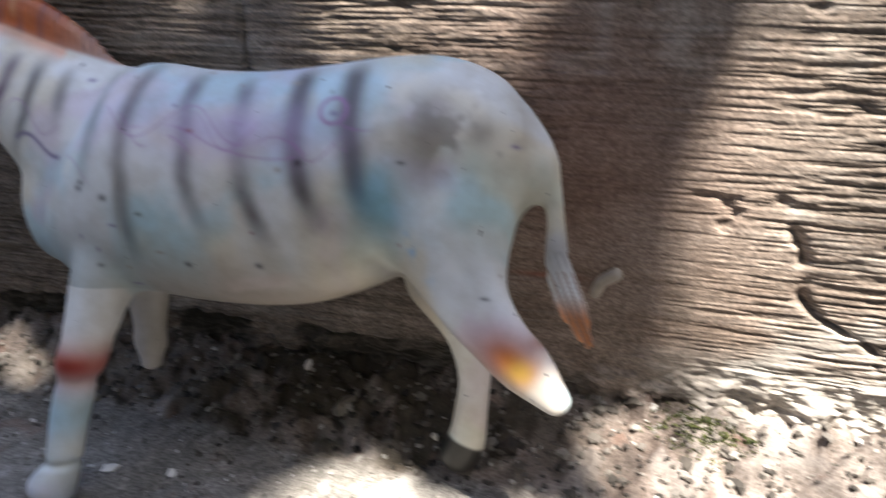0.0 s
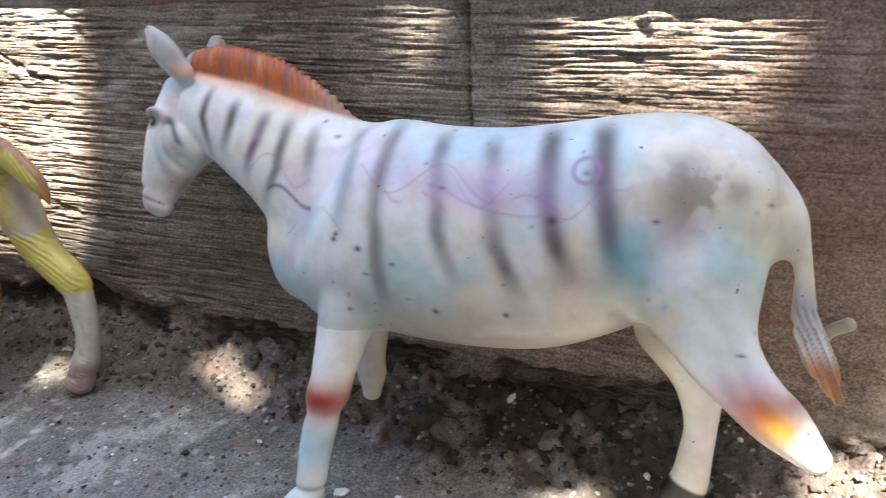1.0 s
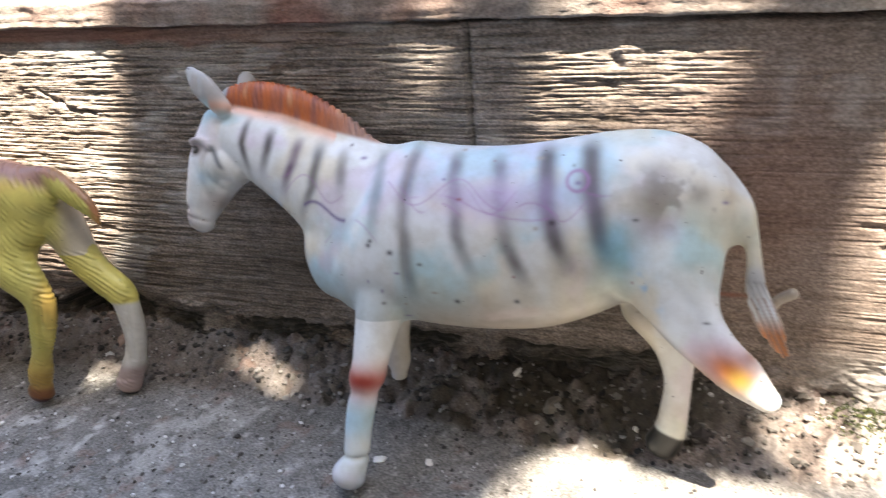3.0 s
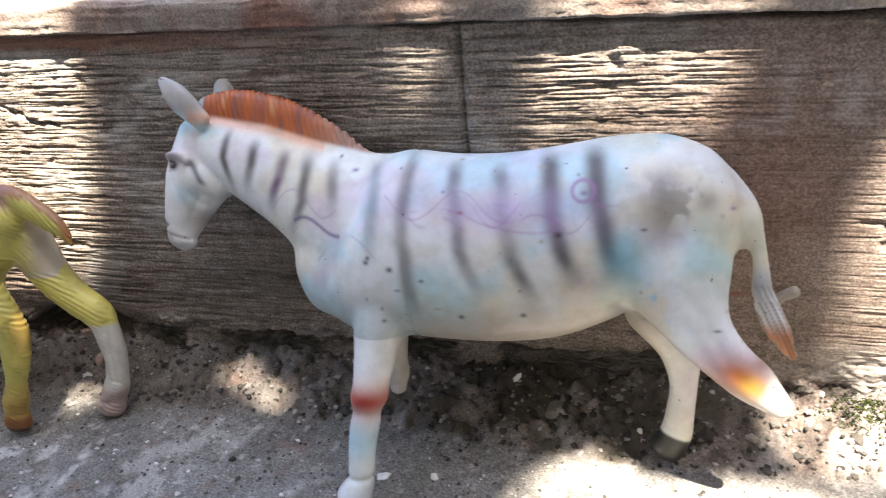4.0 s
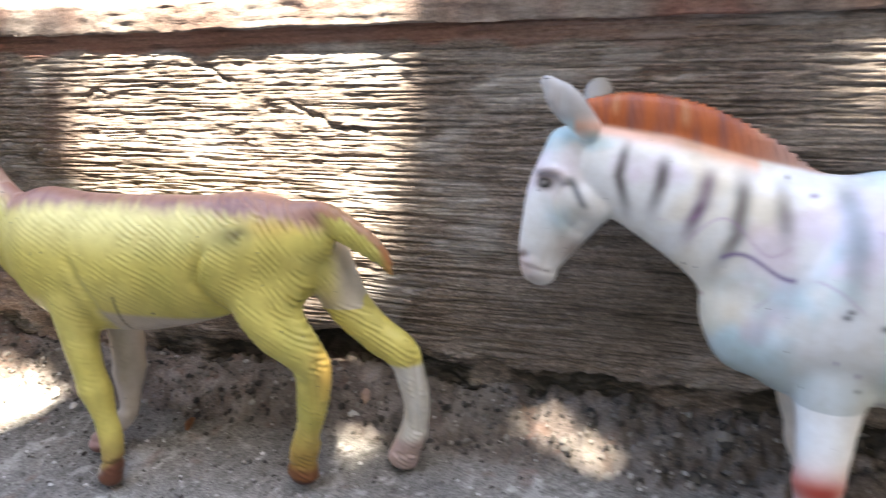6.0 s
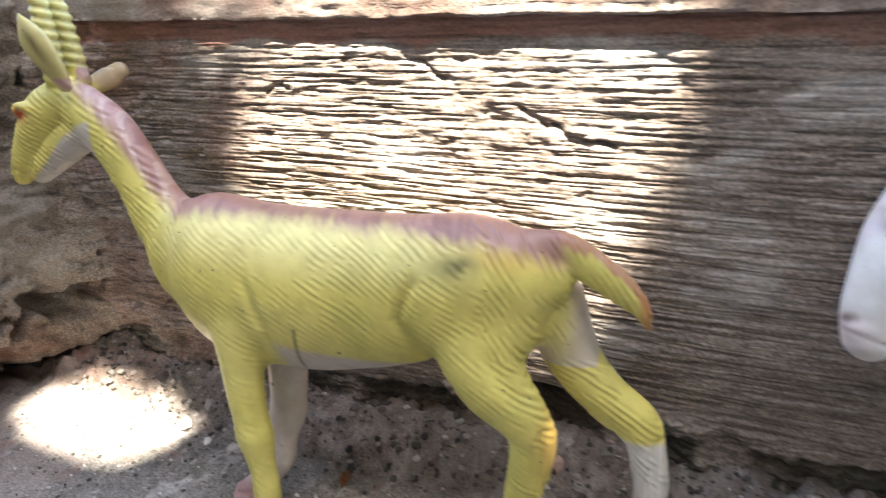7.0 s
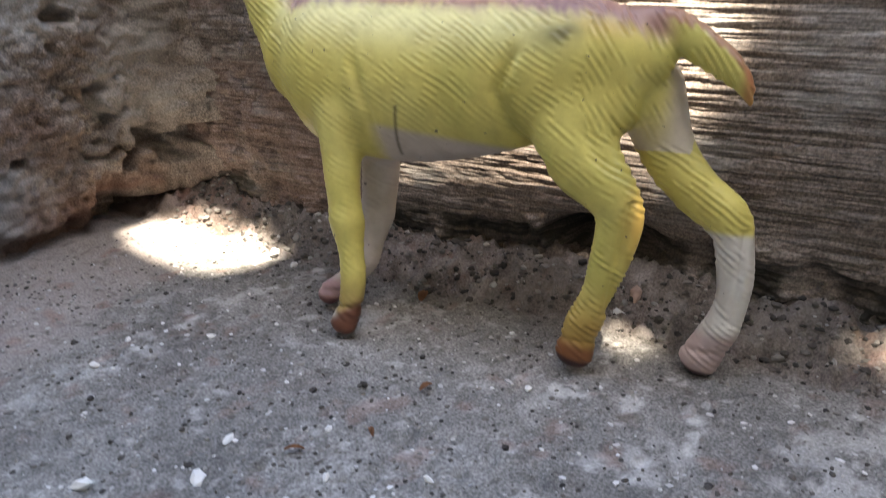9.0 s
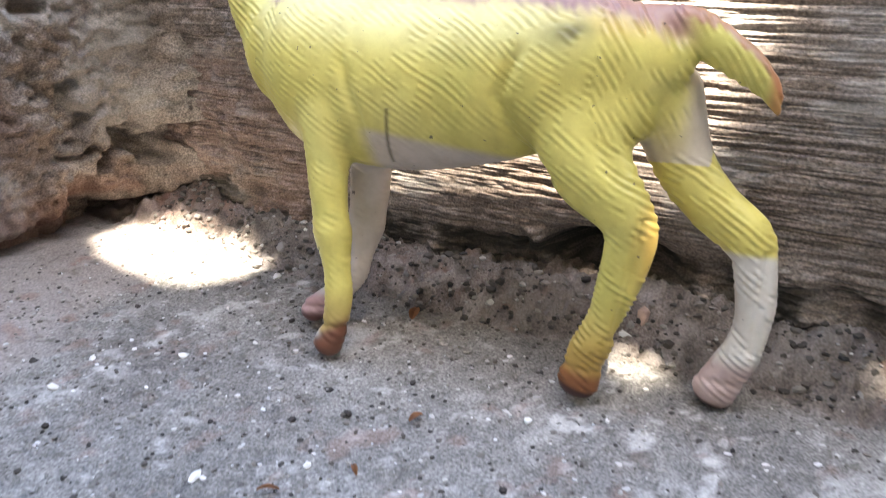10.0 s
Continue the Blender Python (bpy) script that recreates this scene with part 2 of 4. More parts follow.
dirt_shade = dirt_shade + 0.3 * np.exp(-((Xg - 0.0005) / 0.001) ** 2) * smooth(0.12, 0.16, Zg)
sheet("wall_north", P, WALL, "low brushed cement plinth wall with horizontal trowel lines", "wall", mask=(pale, rust, dirt_shade))

# cap: a rough-edged projecting slab, then the pale floor behind it
xs = steps(-0.62, 2.2, -0.57, 0.36, 0.002)
prof = np.linspace(0, 1, 40)
Xg, K = np.meshgrid(xs, prof)
low = ledge_z(Xg)
out = 0.0026 + 0.003 * (fractal(Xg * 30, Xg * 0, 131, 4) - 0.5)
low = low + 0.0022 * (fractal(Xg * 48, Xg * 0 + 2.2, 137, 4, 0.6) - 0.5)
tall = 0.0165 + 0.004 * (fractal(Xg * 14, Xg * 0, 141, 3) - 0.5)
# under side, rounded face, top
out = 0.0008 + out * smooth(-0.48, -0.462, Xg)
seg = K * 3
dy = np.where(seg < 1, -out * seg, np.where(seg < 2, -out, -out + (seg - 2) * 0.1))
dz = np.where(seg < 1, 0.0, np.where(seg < 2, (seg - 1) * tall, tall))
round_ = 0.0022 * np.exp(-((seg - 2) / 0.18) ** 2)
rg = (fractal(Xg * 160, K * 22, 151, 4) - 0.5)
lines = (fractal(Xg * 12, K * 80, 161, 3) - 0.5)
P = np.stack([Xg, dy + round_ + (0.0005 + 0.0008 * (seg > 1)) * rg + 0.001 * lines, low + dz - round_ + 0.001 * rg * (seg > 0.6)], -1)
sheet("trim_cap", P, CAP, "chipped cement edge cap with flaking red-brown paint", "ledge")
xs = np.linspace(-4, 4, 40)
ys = np.linspace(0.085, 5, 40)
Xg, Yg = np.meshgrid(xs, ys)
P = np.stack([Xg, Yg, ledge_z(np.clip(Xg, -0.7, 2.2)) + 0.0155 + 0 * Yg], -1)
sheet("floor_terrace", P, TOP, "sunlit pale cement terrace floor above the wall", "floor")


# ---- the side wall at the corner ----
def side_relief(y, z):
    h = 0.020 * (fractal(y * 11, z * 11, 201, 3, 0.5) - 0.5) + 0.011 * (fractal(y * 70, z * 70, 211, 4, 0.7) - 0.5) + 0.006 * (fractal(y * 300, z * 300, 215, 2) - 0.5)
    h = h + 0.0035 * (pebbled(y * 130, z * 130, 221) - 0.5) * smooth(0.4, 0.6, fractal(y * 16, z * 16, 225, 3))
    h = h - 0.016 * smooth(0.64, 0.72, fractal(y * 34, z * 34, 231, 3)) - 0.012 * smooth(0.6, 0.7, fractal(y * 55, z * 55, 235, 3)) * smooth(-0.09, -0.05, y)
    under = 0.022 + 0.03 * (fractal(y * 35, z * 0, 241, 4, 0.6) - 0.5) - 0.06 * np.minimum(0, y + 0.12)
    h = h - 0.02 * smooth(under + 0.004, under - 0.006, z)
    h = h + 0.05 * smooth(-0.05, 0.02, y) ** 2
    return h


ys = steps(-3.0, 0.03, -0.36, 0.03, 0.0014)
zs = np.linspace(-0.02, 0.229, 180)
Yg, Zg = np.meshgrid(ys, zs)
P = np.stack([-0.556 + side_relief(Yg, Zg), Yg, Zg], -1)
pale = 0.55 * smooth(0.52, 0.68, fractal(Yg * 30, Zg * 30, 821, 4)) * smooth(-0.25, -0.12, Yg)
red = 0.55 * smooth(0.05, 0.02, Zg + 0.03 * (fractal(Yg * 40, Zg * 40, 831, 3) - 0.5)) * smooth(0.42, 0.6, fractal(Yg * 30, Zg * 30, 841, 3))
grey = 0.75 * smooth(0.42, 0.56, fractal(Yg * 11, Zg * 11, 851, 3)) * smooth(-0.07, -0.13, Yg)
sheet("wall_west", P, LEFT, "crumbling rough plaster side wall with pits and a hollow foot", "wall", mask=(pale, red, grey))
ys = np.linspace(-3.0, 0.2, 300)
us = np.linspace(0, 1, 24)
Yg, K = np.meshgrid(ys, us)
rg = fractal(Yg * 40, K * 8, 251, 4) - 0.5
P = np.stack([-0.552 - K * 3.5 + 0.012 * rg * (K < 0.2), Yg, 0.226 + 0.004 * smooth(0, 0.05, K) + 0.006 * rg * (K < 0.2)], -1)
sheet("floor_terrace_side", P, TOP, "pale cement terrace floor above the side wall", "floor")


# ---- the ground ----
def strip_edge(x):
    """Where the smooth screed ends and the crumbling fillet starts (y)."""
    return -0.034 - 0.012 * smooth(-0.1, 0.1, x) + 0.014 * (fractal(x * 18, x * 0, 301, 3) - 0.5)


def ground_z(x, y):
    e = strip_edge(x)
    fil = smooth(e - 0.003, 0.004, y)
    rough = fractal(x * 85, y * 85, 311, 4, 0.65) - 0.5
    near = smooth(e - 0.004, e + 0.006, y)
    z = 0.016 * fil + near * 0.013 * rough + near * 0.006 * (fractal(x * 260, y * 260, 351, 3) - 0.5)
    z = z + near * (0.0042 * (pebbled(x * 150, y * 150, 355) - 0.45) + 0.002 * (pebbled(x * 330, y * 330, 357) - 0.45))
    z = z + 0.0018 * (fractal((x * 0.92 - y * 0.4) * 55, (y * 0.92 + x * 0.4) * 12, 325, 3) - 0.5)
    z = z + 0.0012 * (fractal(x * 9, y * 9, 321, 3) - 0.5) + 0.0011 * (fractal(x * 150, y * 150, 331, 3) - 0.5)
    z = z - 0.0016 * smooth(0.68, 0.8, fractal(x * 210, y * 210, 341, 2))
    left = smooth(-0.49, -0.53, x + 0.25 * np.minimum(0, y + 0.05))
    return z + left * (0.006 + 0.006 * rough)


xs = steps(-6.0, 6.0, -0.57, 0.36, 0.0015)
ys = steps(-6.0, 0.03, -0.3, 0.012, 0.0015)
Xg, Yg = np.meshgrid(xs, ys)
P = np.stack([Xg, Yg, ground_z(Xg, Yg)], -1)
near = smooth(strip_edge(Xg) - 0.004, strip_edge(Xg) + 0.004, Yg)
# pale scraped patches lie in slanting streaks
run, wide = Yg * 0.92 + Xg * 0.4, Xg * 0.92 - Yg * 0.4
streaks = smooth(0.58, 0.7, fractal(wide * 34, run * 9, 741, 3)) * smooth(0.5, 0.62, fractal(Xg * 120, Yg * 120, 751, 3))
pale = 0.5 * streaks + 0.5 * smooth(0.74, 0.8, fractal(Xg * 190, Yg * 190, 755, 2))
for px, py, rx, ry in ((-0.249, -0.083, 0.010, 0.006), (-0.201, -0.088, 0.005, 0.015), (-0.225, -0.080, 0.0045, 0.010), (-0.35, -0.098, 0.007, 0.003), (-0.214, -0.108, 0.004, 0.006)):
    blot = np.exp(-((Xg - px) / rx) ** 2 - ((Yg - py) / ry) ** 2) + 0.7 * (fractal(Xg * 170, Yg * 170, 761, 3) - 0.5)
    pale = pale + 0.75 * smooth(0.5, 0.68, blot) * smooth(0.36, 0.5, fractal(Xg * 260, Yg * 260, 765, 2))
sandy = smooth(-0.478, -0.500, Xg + 0.25 * np.minimum(0, Yg + 0.05) + 0.02 * (fractal(Xg * 40, Yg * 40, 767, 3) - 0.5))
pale = pale * (1 - sandy) + 0.35 * sandy
pale = pale * (1 - near) + near * 0.45 * smooth(0.5, 0.65, fractal(Xg * 70, Yg * 70, 771, 3))
red = 0.35 * smooth(0.66, 0.8, fractal(Xg * 90, Yg * 90, 781, 4)) + 0.25 * near + 0.22 * sandy
# fillet dirt, with the zebra's shade below it painted in too
dirt_shade = (0.45 + 0.5 * smooth(-0.06, 0.0, Xg) * smooth(0.14, 0.11, Xg)) * near * smooth(0.3, 0.5, fractal(Xg * 50, Yg * 50, 791, 3)) * (1 - 0.6 * smooth(0.12, 0.17, Xg))
dirt_shade = dirt_shade + 0.5 * smooth(0.7, 0.78, fractal(Xg * 330, Yg * 330, 801, 2)) * (1 - near)
sheet("ground", P, SCREED, "worn grey cement ground with grit and pale patches", "ground", mask=(pale, red, dirt_shade))
# plain walls added out of view to block low skylight
for name, x0, x1, y0, y1 in (("wall_unseen_south", -4.0, 1.6, -1.5, -1.4), ("wall_unseen_east", 1.6, 1.7, -1.5, 0.3)):
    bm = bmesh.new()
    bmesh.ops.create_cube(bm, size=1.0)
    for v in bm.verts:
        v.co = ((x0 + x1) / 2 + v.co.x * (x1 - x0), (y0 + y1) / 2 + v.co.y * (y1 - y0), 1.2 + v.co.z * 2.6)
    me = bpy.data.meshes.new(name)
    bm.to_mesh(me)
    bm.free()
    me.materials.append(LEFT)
    tagged(new(name, me), "plain unseen wall added to block low skylight", "wall", kind="structure")
# earth far around, below the yard
xs = np.linspace(-60, 60, 30)
Xg, Yg = np.meshgrid(xs, xs)
P = np.stack([Xg, Yg, -0.05 + 0 * Xg], -1)
sheet("ground_beyond", P, TOP, "grey ground around the yard", "ground")


# ---- toy figures ----
def ease(points, n):
    """Catmull-Rom through rows of numbers, n steps a span."""
    p = np.array(points, float)
    p = np.vstack([2 * p[0] - p[1], p, 2 * p[-1] - p[-2]])
    out = []
    for i in range(1, len(p) - 2):
        for k in range(n):
            t = k / n
            out.append(0.5 * (2 * p[i] + (p[i + 1] - p[i - 1]) * t + (2 * p[i - 1] - 5 * p[i] + 4 * p[i + 1] - p[i + 2]) * t * t
                              + (3 * p[i] - 3 * p[i + 1] + p[i + 2] - p[i - 1]) * t ** 3))
    return np.array(out + [p[-2]])


def limb(bm, stations, flat=1.0, n=6, sides=20, upright=False):
    """A closed tapering tube. Stations: x, y, z, radius; flat: width across the figure against depth."""
    s = ease(stations, n)
    s[:, 3] = np.maximum(s[:, 3], 0.0012)
    d = np.gradient(s[:, :3], axis=0)
    first, last = s[0], s[-1]
    rows = [(first[:3] - d[0] / np.linalg.norm(d[0]) * first[3] * math.sin(a) * 0.8, d[0], first[3] * math.cos(a)) for a in (1.45, 1.1, 0.7, 0.35)]
    rows += [(q[:3], t, q[3]) for q, t in zip(s, d)]
    rows += [(last[:3] + d[-1] / np.linalg.norm(d[-1]) * last[3] * math.sin(a) * 0.8, d[-1], last[3] * math.cos(a)) for a in (0.35, 0.7, 1.1, 1.45)]
    rings = []
    for c, t, r in rows:
        t = Vector((1, 0, 0)) if upright else Vector(t).normalized()
        side = Vector((0, 1, 0))
        side = (side - t * side.dot(t)).normalized()
        other = t.cross(side)
        rings.append([bm.verts.new(Vector(c) + other * (r * math.cos(a)) + side * (r * flat * math.sin(a)))
                      for a in (2 * math.pi * k / sides for k in range(sides))])
    for a, b in zip(rings, rings[1:]):
        for k in range(sides):
            bm.faces.new((a[k], a[(k + 1) % sides], b[(k + 1) % sides], b[k]))
    bm.faces.new(rings[0][::-1])
    bm.faces.new(rings[-1])


def fuse(bm, voxel, rounds):
    """One closed skin round all limbs, as a mesh."""
    bmesh.ops.recalc_face_normals(bm, faces=bm.faces)
    me = bpy.data.meshes.new("raw")
    bm.to_mesh(me)
    bm.free()
    ob = new("raw", me)
    rm = ob.modifiers.new("skin", "REMESH")
    rm.mode, rm.voxel_size = "VOXEL", voxel
    sm = ob.modifiers.new("soft", "SMOOTH")
    sm.factor, sm.iterations = 0.5, rounds
    done = bpy.data.meshes.new_from_object(ob.evaluated_get(bpy.context.evaluated_depsgraph_get()))
    bpy.data.objects.remove(ob)
    done.polygons.foreach_set("use_smooth", np.ones(len(done.polygons), dtype=bool))
    return done


def soften(me, weight, rounds):
    """Blend the joints of a skin: smooth each point by its weight (0 to 1)."""
    n = len(me.vertices)
    e = np.empty(len(me.edges) * 2, dtype=np.int32)
    me.edges.foreach_get("vertices", e)
    a, b = e[::2], e[1::2]
    count = np.bincount(a, minlength=n) + np.bincount(b, minlength=n)
    co = points_of(me)
    w = (0.6 * weight / np.maximum(count, 1))[:, None]
    for _ in range(rounds):
        total = np.stack([np.bincount(a, co[b, k], n) + np.bincount(b, co[a, k], n) for k in range(3)], -1)
        co = co + w * (total - count[:, None] * co)
    me.vertices.foreach_set("co", co.reshape(-1))
    me.update()


def points_of(me):
    co = np.empty(len(me.vertices) * 3)
    me.vertices.foreach_get("co", co)
    return co.reshape(-1, 3)


def normals_of(me):
    no = np.empty(len(me.vertices) * 3)
    me.vertices.foreach_get("normal", no)
    return no.reshape(-1, 3)


def lay(colour, amount, tint):
    """Blend a paint over the colours."""
    a = np.clip(amount, 0, 1)[:, None]
    return colour * (1 - a) + np.array(tint) * a


def spot(x, z, cx, cz, rx, rz):
    return np.exp(-((x - cx) / rx) ** 2 - ((z - cz) / rz) ** 2)


def paint(me, colours, material):
    att = me.color_attributes.new("paint", "FLOAT_COLOR", "POINT")
    att.data.foreach_set("color", np.hstack([np.clip(colours, 0, 1), np.ones((len(colours), 1))]).astype(np.float32).reshape(-1))
    me.materials.clear()
    me.materials.append(material)


def toy_material(name, rough):
    m, n, l, b = mat(name, rough, 0.4)
    at = n.new("ShaderNodeVertexColor")
    at.layer_name = "paint"
    co = n.new("ShaderNodeTexCoord").outputs["Object"]
    f = noise_at(n, l, co, 90, 5, 0.65)
    dirt = ramp(n, l, f, [(0.3, (0.86, 0.84, 0.8)), (0.6, (1.04, 1.04, 1.04))])
    col = mixed(n, l, 1.0, at.outputs[0], dirt, "MULTIPLY")
    sp = noise_at(n, l, co, 330, 2, 0.5)
    fac = ramp(n, l, sp, [(0.735, (0, 0, 0)), (0.76, (0.8, 0.8, 0.8))])
    col = mixed(n, l, fac, col, (0.06, 0.05, 0.05))
    l.new(col, b.inputs["Base Color"])
    bump(n, l, b, f, 0.12, 0.001)
    b.inputs["Subsurface Weight"].default_value = 0.0
    return m


VINYL = toy_material("painted_vinyl", 0.36)


def toy_zebra():
    bm = bmesh.new()
    limb(bm, [(-0.0595, 0, 0.1040, 0.0235), (-0.0510, 0, 0.1040, 0.0305), (-0.0417, 0, 0.1075, 0.0352), (-0.0244, 0, 0.1138, 0.0422),
              (0.0006, 0, 0.1124, 0.0421), (0.0244, 0, 0.1128, 0.0419), (0.0471, 0, 0.1161, 0.0416), (0.0687, 0, 0.1222, 0.0387),
              (0.087, 0, 0.1277, 0.0335), (0.1026, 0, 0.1283, 0.0284), (0.1110, 0, 0.1270, 0.0225), (0.1165, 0, 0.1262, 0.0120)], 0.68, upright=True, sides=32)
    limb(bm, [(-0.1173, 0, 0.1572, 0.0155), (-0.0964, 0, 0.1488, 0.0189), (-0.0746, 0, 0.1381, 0.0233), (-0.0535, 0, 0.1263, 0.0297), (-0.0388, 0, 0.116, 0.0334)], 0.62, sides=28)
    limb(bm, [(-0.056, 0, 0.1475, 0.0085), (-0.038, 0, 0.1465, 0.0085), (-0.012, 0, 0.1465, 0.0075)], 1.0)
    limb(bm, [(-0.0640, 0, 0.124, 0.0130), (-0.0585, 0, 0.111, 0.0200), (-0.0520, 0, 0.098, 0.0240)], 0.7, sides=24)
    limb(bm, [(-0.1270, 0, 0.1640, 0.0108), (-0.1309, 0, 0.1473, 0.0138), (-0.1358, 0, 0.133, 0.0116), (-0.1395, 0, 0.1213, 0.0087), (-0.1385, 0, 0.1125, 0.0064)], 0.78, sides=24)
    limb(bm, [(-0.117, 0, 0.1445, 0.009), (-0.128, 0, 0.131, 0.008), (-0.1375, 0, 0.117, 0.006)], 0.75)
    limb(bm, [(-0.1362, -0.013, 0.1885, 0.0028), (-0.1295, -0.0125, 0.1812, 0.0062), (-0.1200, -0.009, 0.1705, 0.0050)], 0.6)
    limb(bm, [(-0.1405, 0, 0.1185, 0.0074), (-0.1402, 0, 0.1138, 0.0066)], 0.95)
    for side in (-1, 1):
        limb(bm, [(-0.1385, side * 0.0085, 0.1535, 0.0022), (-0.1335, side * 0.0098, 0.1545, 0.0024), (-0.1285, side * 0.0098, 0.1520, 0.0018)], 1.0)
        limb(bm, [(-0.1160, side * 0.003, 0.1400, 0.0070), (-0.1235, side * 0.004, 0.1440, 0.0090)], 0.7)
    limb(bm, [(-0.1195, 0.013, 0.2000, 0.0034), (-0.1185, 0.012, 0.1925, 0.0060), (-0.1200, 0.008, 0.176, 0.0050)], 0.6)
    limb(bm, [(-0.1215, 0, 0.1745, 0.0085), (-0.1054, 0, 0.1745, 0.0105), (-0.0834, 0, 0.169, 0.0115), (-0.0622, 0, 0.1585, 0.0110), (-0.0417, 0, 0.151, 0.006)], 0.36, sides=16)
    limb(bm, [(-0.029, -0.001, 0.108, 0.014), (-0.0315, -0.006, 0.092, 0.014), (-0.0332, -0.0125, 0.0765, 0.0118), (-0.0357, -0.0187, 0.0502, 0.0077), (-0.0391, -0.0205, 0.0264, 0.0065),
              (-0.0397, -0.0222, 0.0102, 0.0062), (-0.0425, -0.024, 0.001, 0.0082)], 1.0)
    limb(bm, [(-0.034, 0.013, 0.098, 0.014), (-0.0372, 0.017, 0.0723, 0.01), (-0.0356, 0.017, 0.055, 0.0063), (-0.034, 0.017, 0.0391, 0.0049)], 1.0)
    limb(bm, [(0.0850, 0.000, 0.122, 0.020), (0.0901, -0.006, 0.1110, 0.0258), (0.1000, -0.0125, 0.0870, 0.0145), (0.1105, -0.016, 0.0742, 0.0106), (0.1220, -0.018, 0.0645, 0.0086), (0.1318, -0.02, 0.0562, 0.0048)], 0.68, sides=24)
    limb(bm, [(0.0880, 0.012, 0.0869, 0.0160), (0.0975, 0.0145, 0.0680, 0.0098), (0.1003, 0.017, 0.0512, 0.0062), (0.0997, 0.0195, 0.0373, 0.0063),
              (0.0985, 0.022, 0.0257, 0.0072), (0.0955, 0.025, 0.0175, 0.0082)], 0.9)
    limb(bm, [(0.1120, 0, 0.1445, 0.004), (0.1205, 0, 0.1325, 0.0036), (0.1252, 0, 0.1101, 0.0034), (0.127, 0, 0.0963, 0.0046), (0.1331, 0, 0.0828, 0.005), (0.1397, 0, 0.0706, 0.0020)], 0.8)
    me = fuse(bm, 0.0007, 16)
    x, y, z = points_of(me).T
    soften(me, smooth(0.058, 0.068, z) * smooth(-0.105, -0.085, x) * smooth(0.128, 0.118, x) * smooth(0.161, 0.156, z + 0.28 * np.minimum(0, x + 0.04)), 90)
    co = points_of(me)
    x, y, z = co.T
    no = normals_of(me)
    flank = smooth(0.2, 0.6, abs(no[:, 1]))
    # eye, brow, nostril, mouth, cheek, knee and hoof forms
    carve = -0.0016 * (spot(x, z, -0.1365, 0.1503, 0.0052, 0.0036) - 1.5 * spot(x, z, -0.1365, 0.1503, 0.0027, 0.0020))
    carve += 0.0011 * spot(x, z, -0.1350, 0.1548, 0.006, 0.0014) - 0.0014 * spot(x, z, -0.1455, 0.1205, 0.0018, 0.0016)
    carve -= 0.0004 * np.exp(-((z - 0.1145 + 0.3 * (x + 0.137)) / 0.0009) ** 2) * (x < -0.131) * (z < 0.12)
    carve -= 0.0007 * np.exp(-((np.hypot(x + 0.118, z - 0.142) - 0.0125) / 0.0016) ** 2) * smooth(0.0, -0.01, x + 0.116) * (z < 0.15)
    carve -= 0.0004 * np.exp(-((x + 0.134 + 0.35 * (z - 0.135)) / 0.0022) ** 2) * smooth(0.123, 0.128, z) * smooth(0.148, 0.142, z)
    carve -= 0.0013 * spot(x, z, -0.1305, 0.181, 0.0022, 0.006) * (y < 0)
    carve *= flank
    carve -= 0.0011 * np.exp(-((z - 0.0105) / 0.0014) ** 2) * (x < -0.02) * (x > -0.06) + 0.0007 * np.exp(-((z - 0.04) / 0.003) ** 2) * (x < -0.02) * (x > -0.06)
    carve += 0.0010 * np.exp(-((z - 0.0475) / 0.005) ** 2) * (x < -0.02) * (x > -0.06)
    carve -= 0.0013 * flank * (y < 0) * np.exp(-((x - 0.0735 - 0.25 * (z - 0.1)) / 0.004) ** 2) * smooth(0.085, 0.092, z) * smooth(0.122, 0.108, z)
    carve -= 0.0010 * flank * (y < 0) * np.exp(-((x - 0.1075 + 0.62 * (z - 0.08)) / 0.0035) ** 2) * smooth(0.062, 0.07, z) * smooth(0.105, 0.092, z)
    carve -= 0.0009 * flank * (y < 0) * np.exp(-((x + 0.05 - 0.5 * (z - 0.11)) / 0.005) ** 2) * smooth(0.085, 0.1, z) * smooth(0.14, 0.125, z)
    carve -= 0.0008 * np.maximum(0, np.sin((x + 0.49 * z) * 2600)) * (x > 0.1235) * (z < 0.1) * (abs(y) < 0.009)
    co += no * carve[:, None]
    # upright ribs of the mane
    ribs = np.sin((x + 0.25 * z) * 2 * math.pi / 0.0027 + 3.0 * fractal(x * 160, z * 20, 463, 2))
    ridge = (abs(y) < 0.0062) * smooth(0.0, 0.004, z - np.interp(x, [-0.118, -0.089, -0.062, -0.04], [0.1725, 0.1675, 0.1595, 0.1545])) * smooth(-0.124, -0.118, x) * smooth(-0.036, -0.044, x) * (abs(y) < 0.012)
    co[:, 1] += np.sign(y) * 0.0006 * ribs * ridge
    co[:, 2] += 0.0005 * ribs * ridge * smooth(0.003, 0.0, abs(y))
    # seam round the shoulders
    co[:, :] -= normals_of(me) * (0.0007 * np.exp(-((x + 0.0163) / 0.0006) ** 2) * (z > 0.07))[:, None]
    me.vertices.foreach_set("co", co.reshape(-1))
    me.update()
    n1, n2, n3 = fractal(x * 30 + 9, z * 30 + y * 20 + 9, 401, 4), fractal(x * 26 + 3, z * 26 + y * 17 + 5, 411, 4), fractal(x * 34, z * 34 + y * 20, 421, 4)
    c = np.tile((0.77, 0.785, 0.78), (len(x), 1))
    c = lay(c, 0.75 * smooth(0.47, 0.64, n1), (0.44, 0.67, 0.73))
    c = lay(c, 0.6 * smooth(0.5, 0.68, n2), (0.74, 0.65, 0.46))
    c = lay(c, 0.5 * smooth(0.54, 0.72, n3), (0.68, 0.55, 0.68))
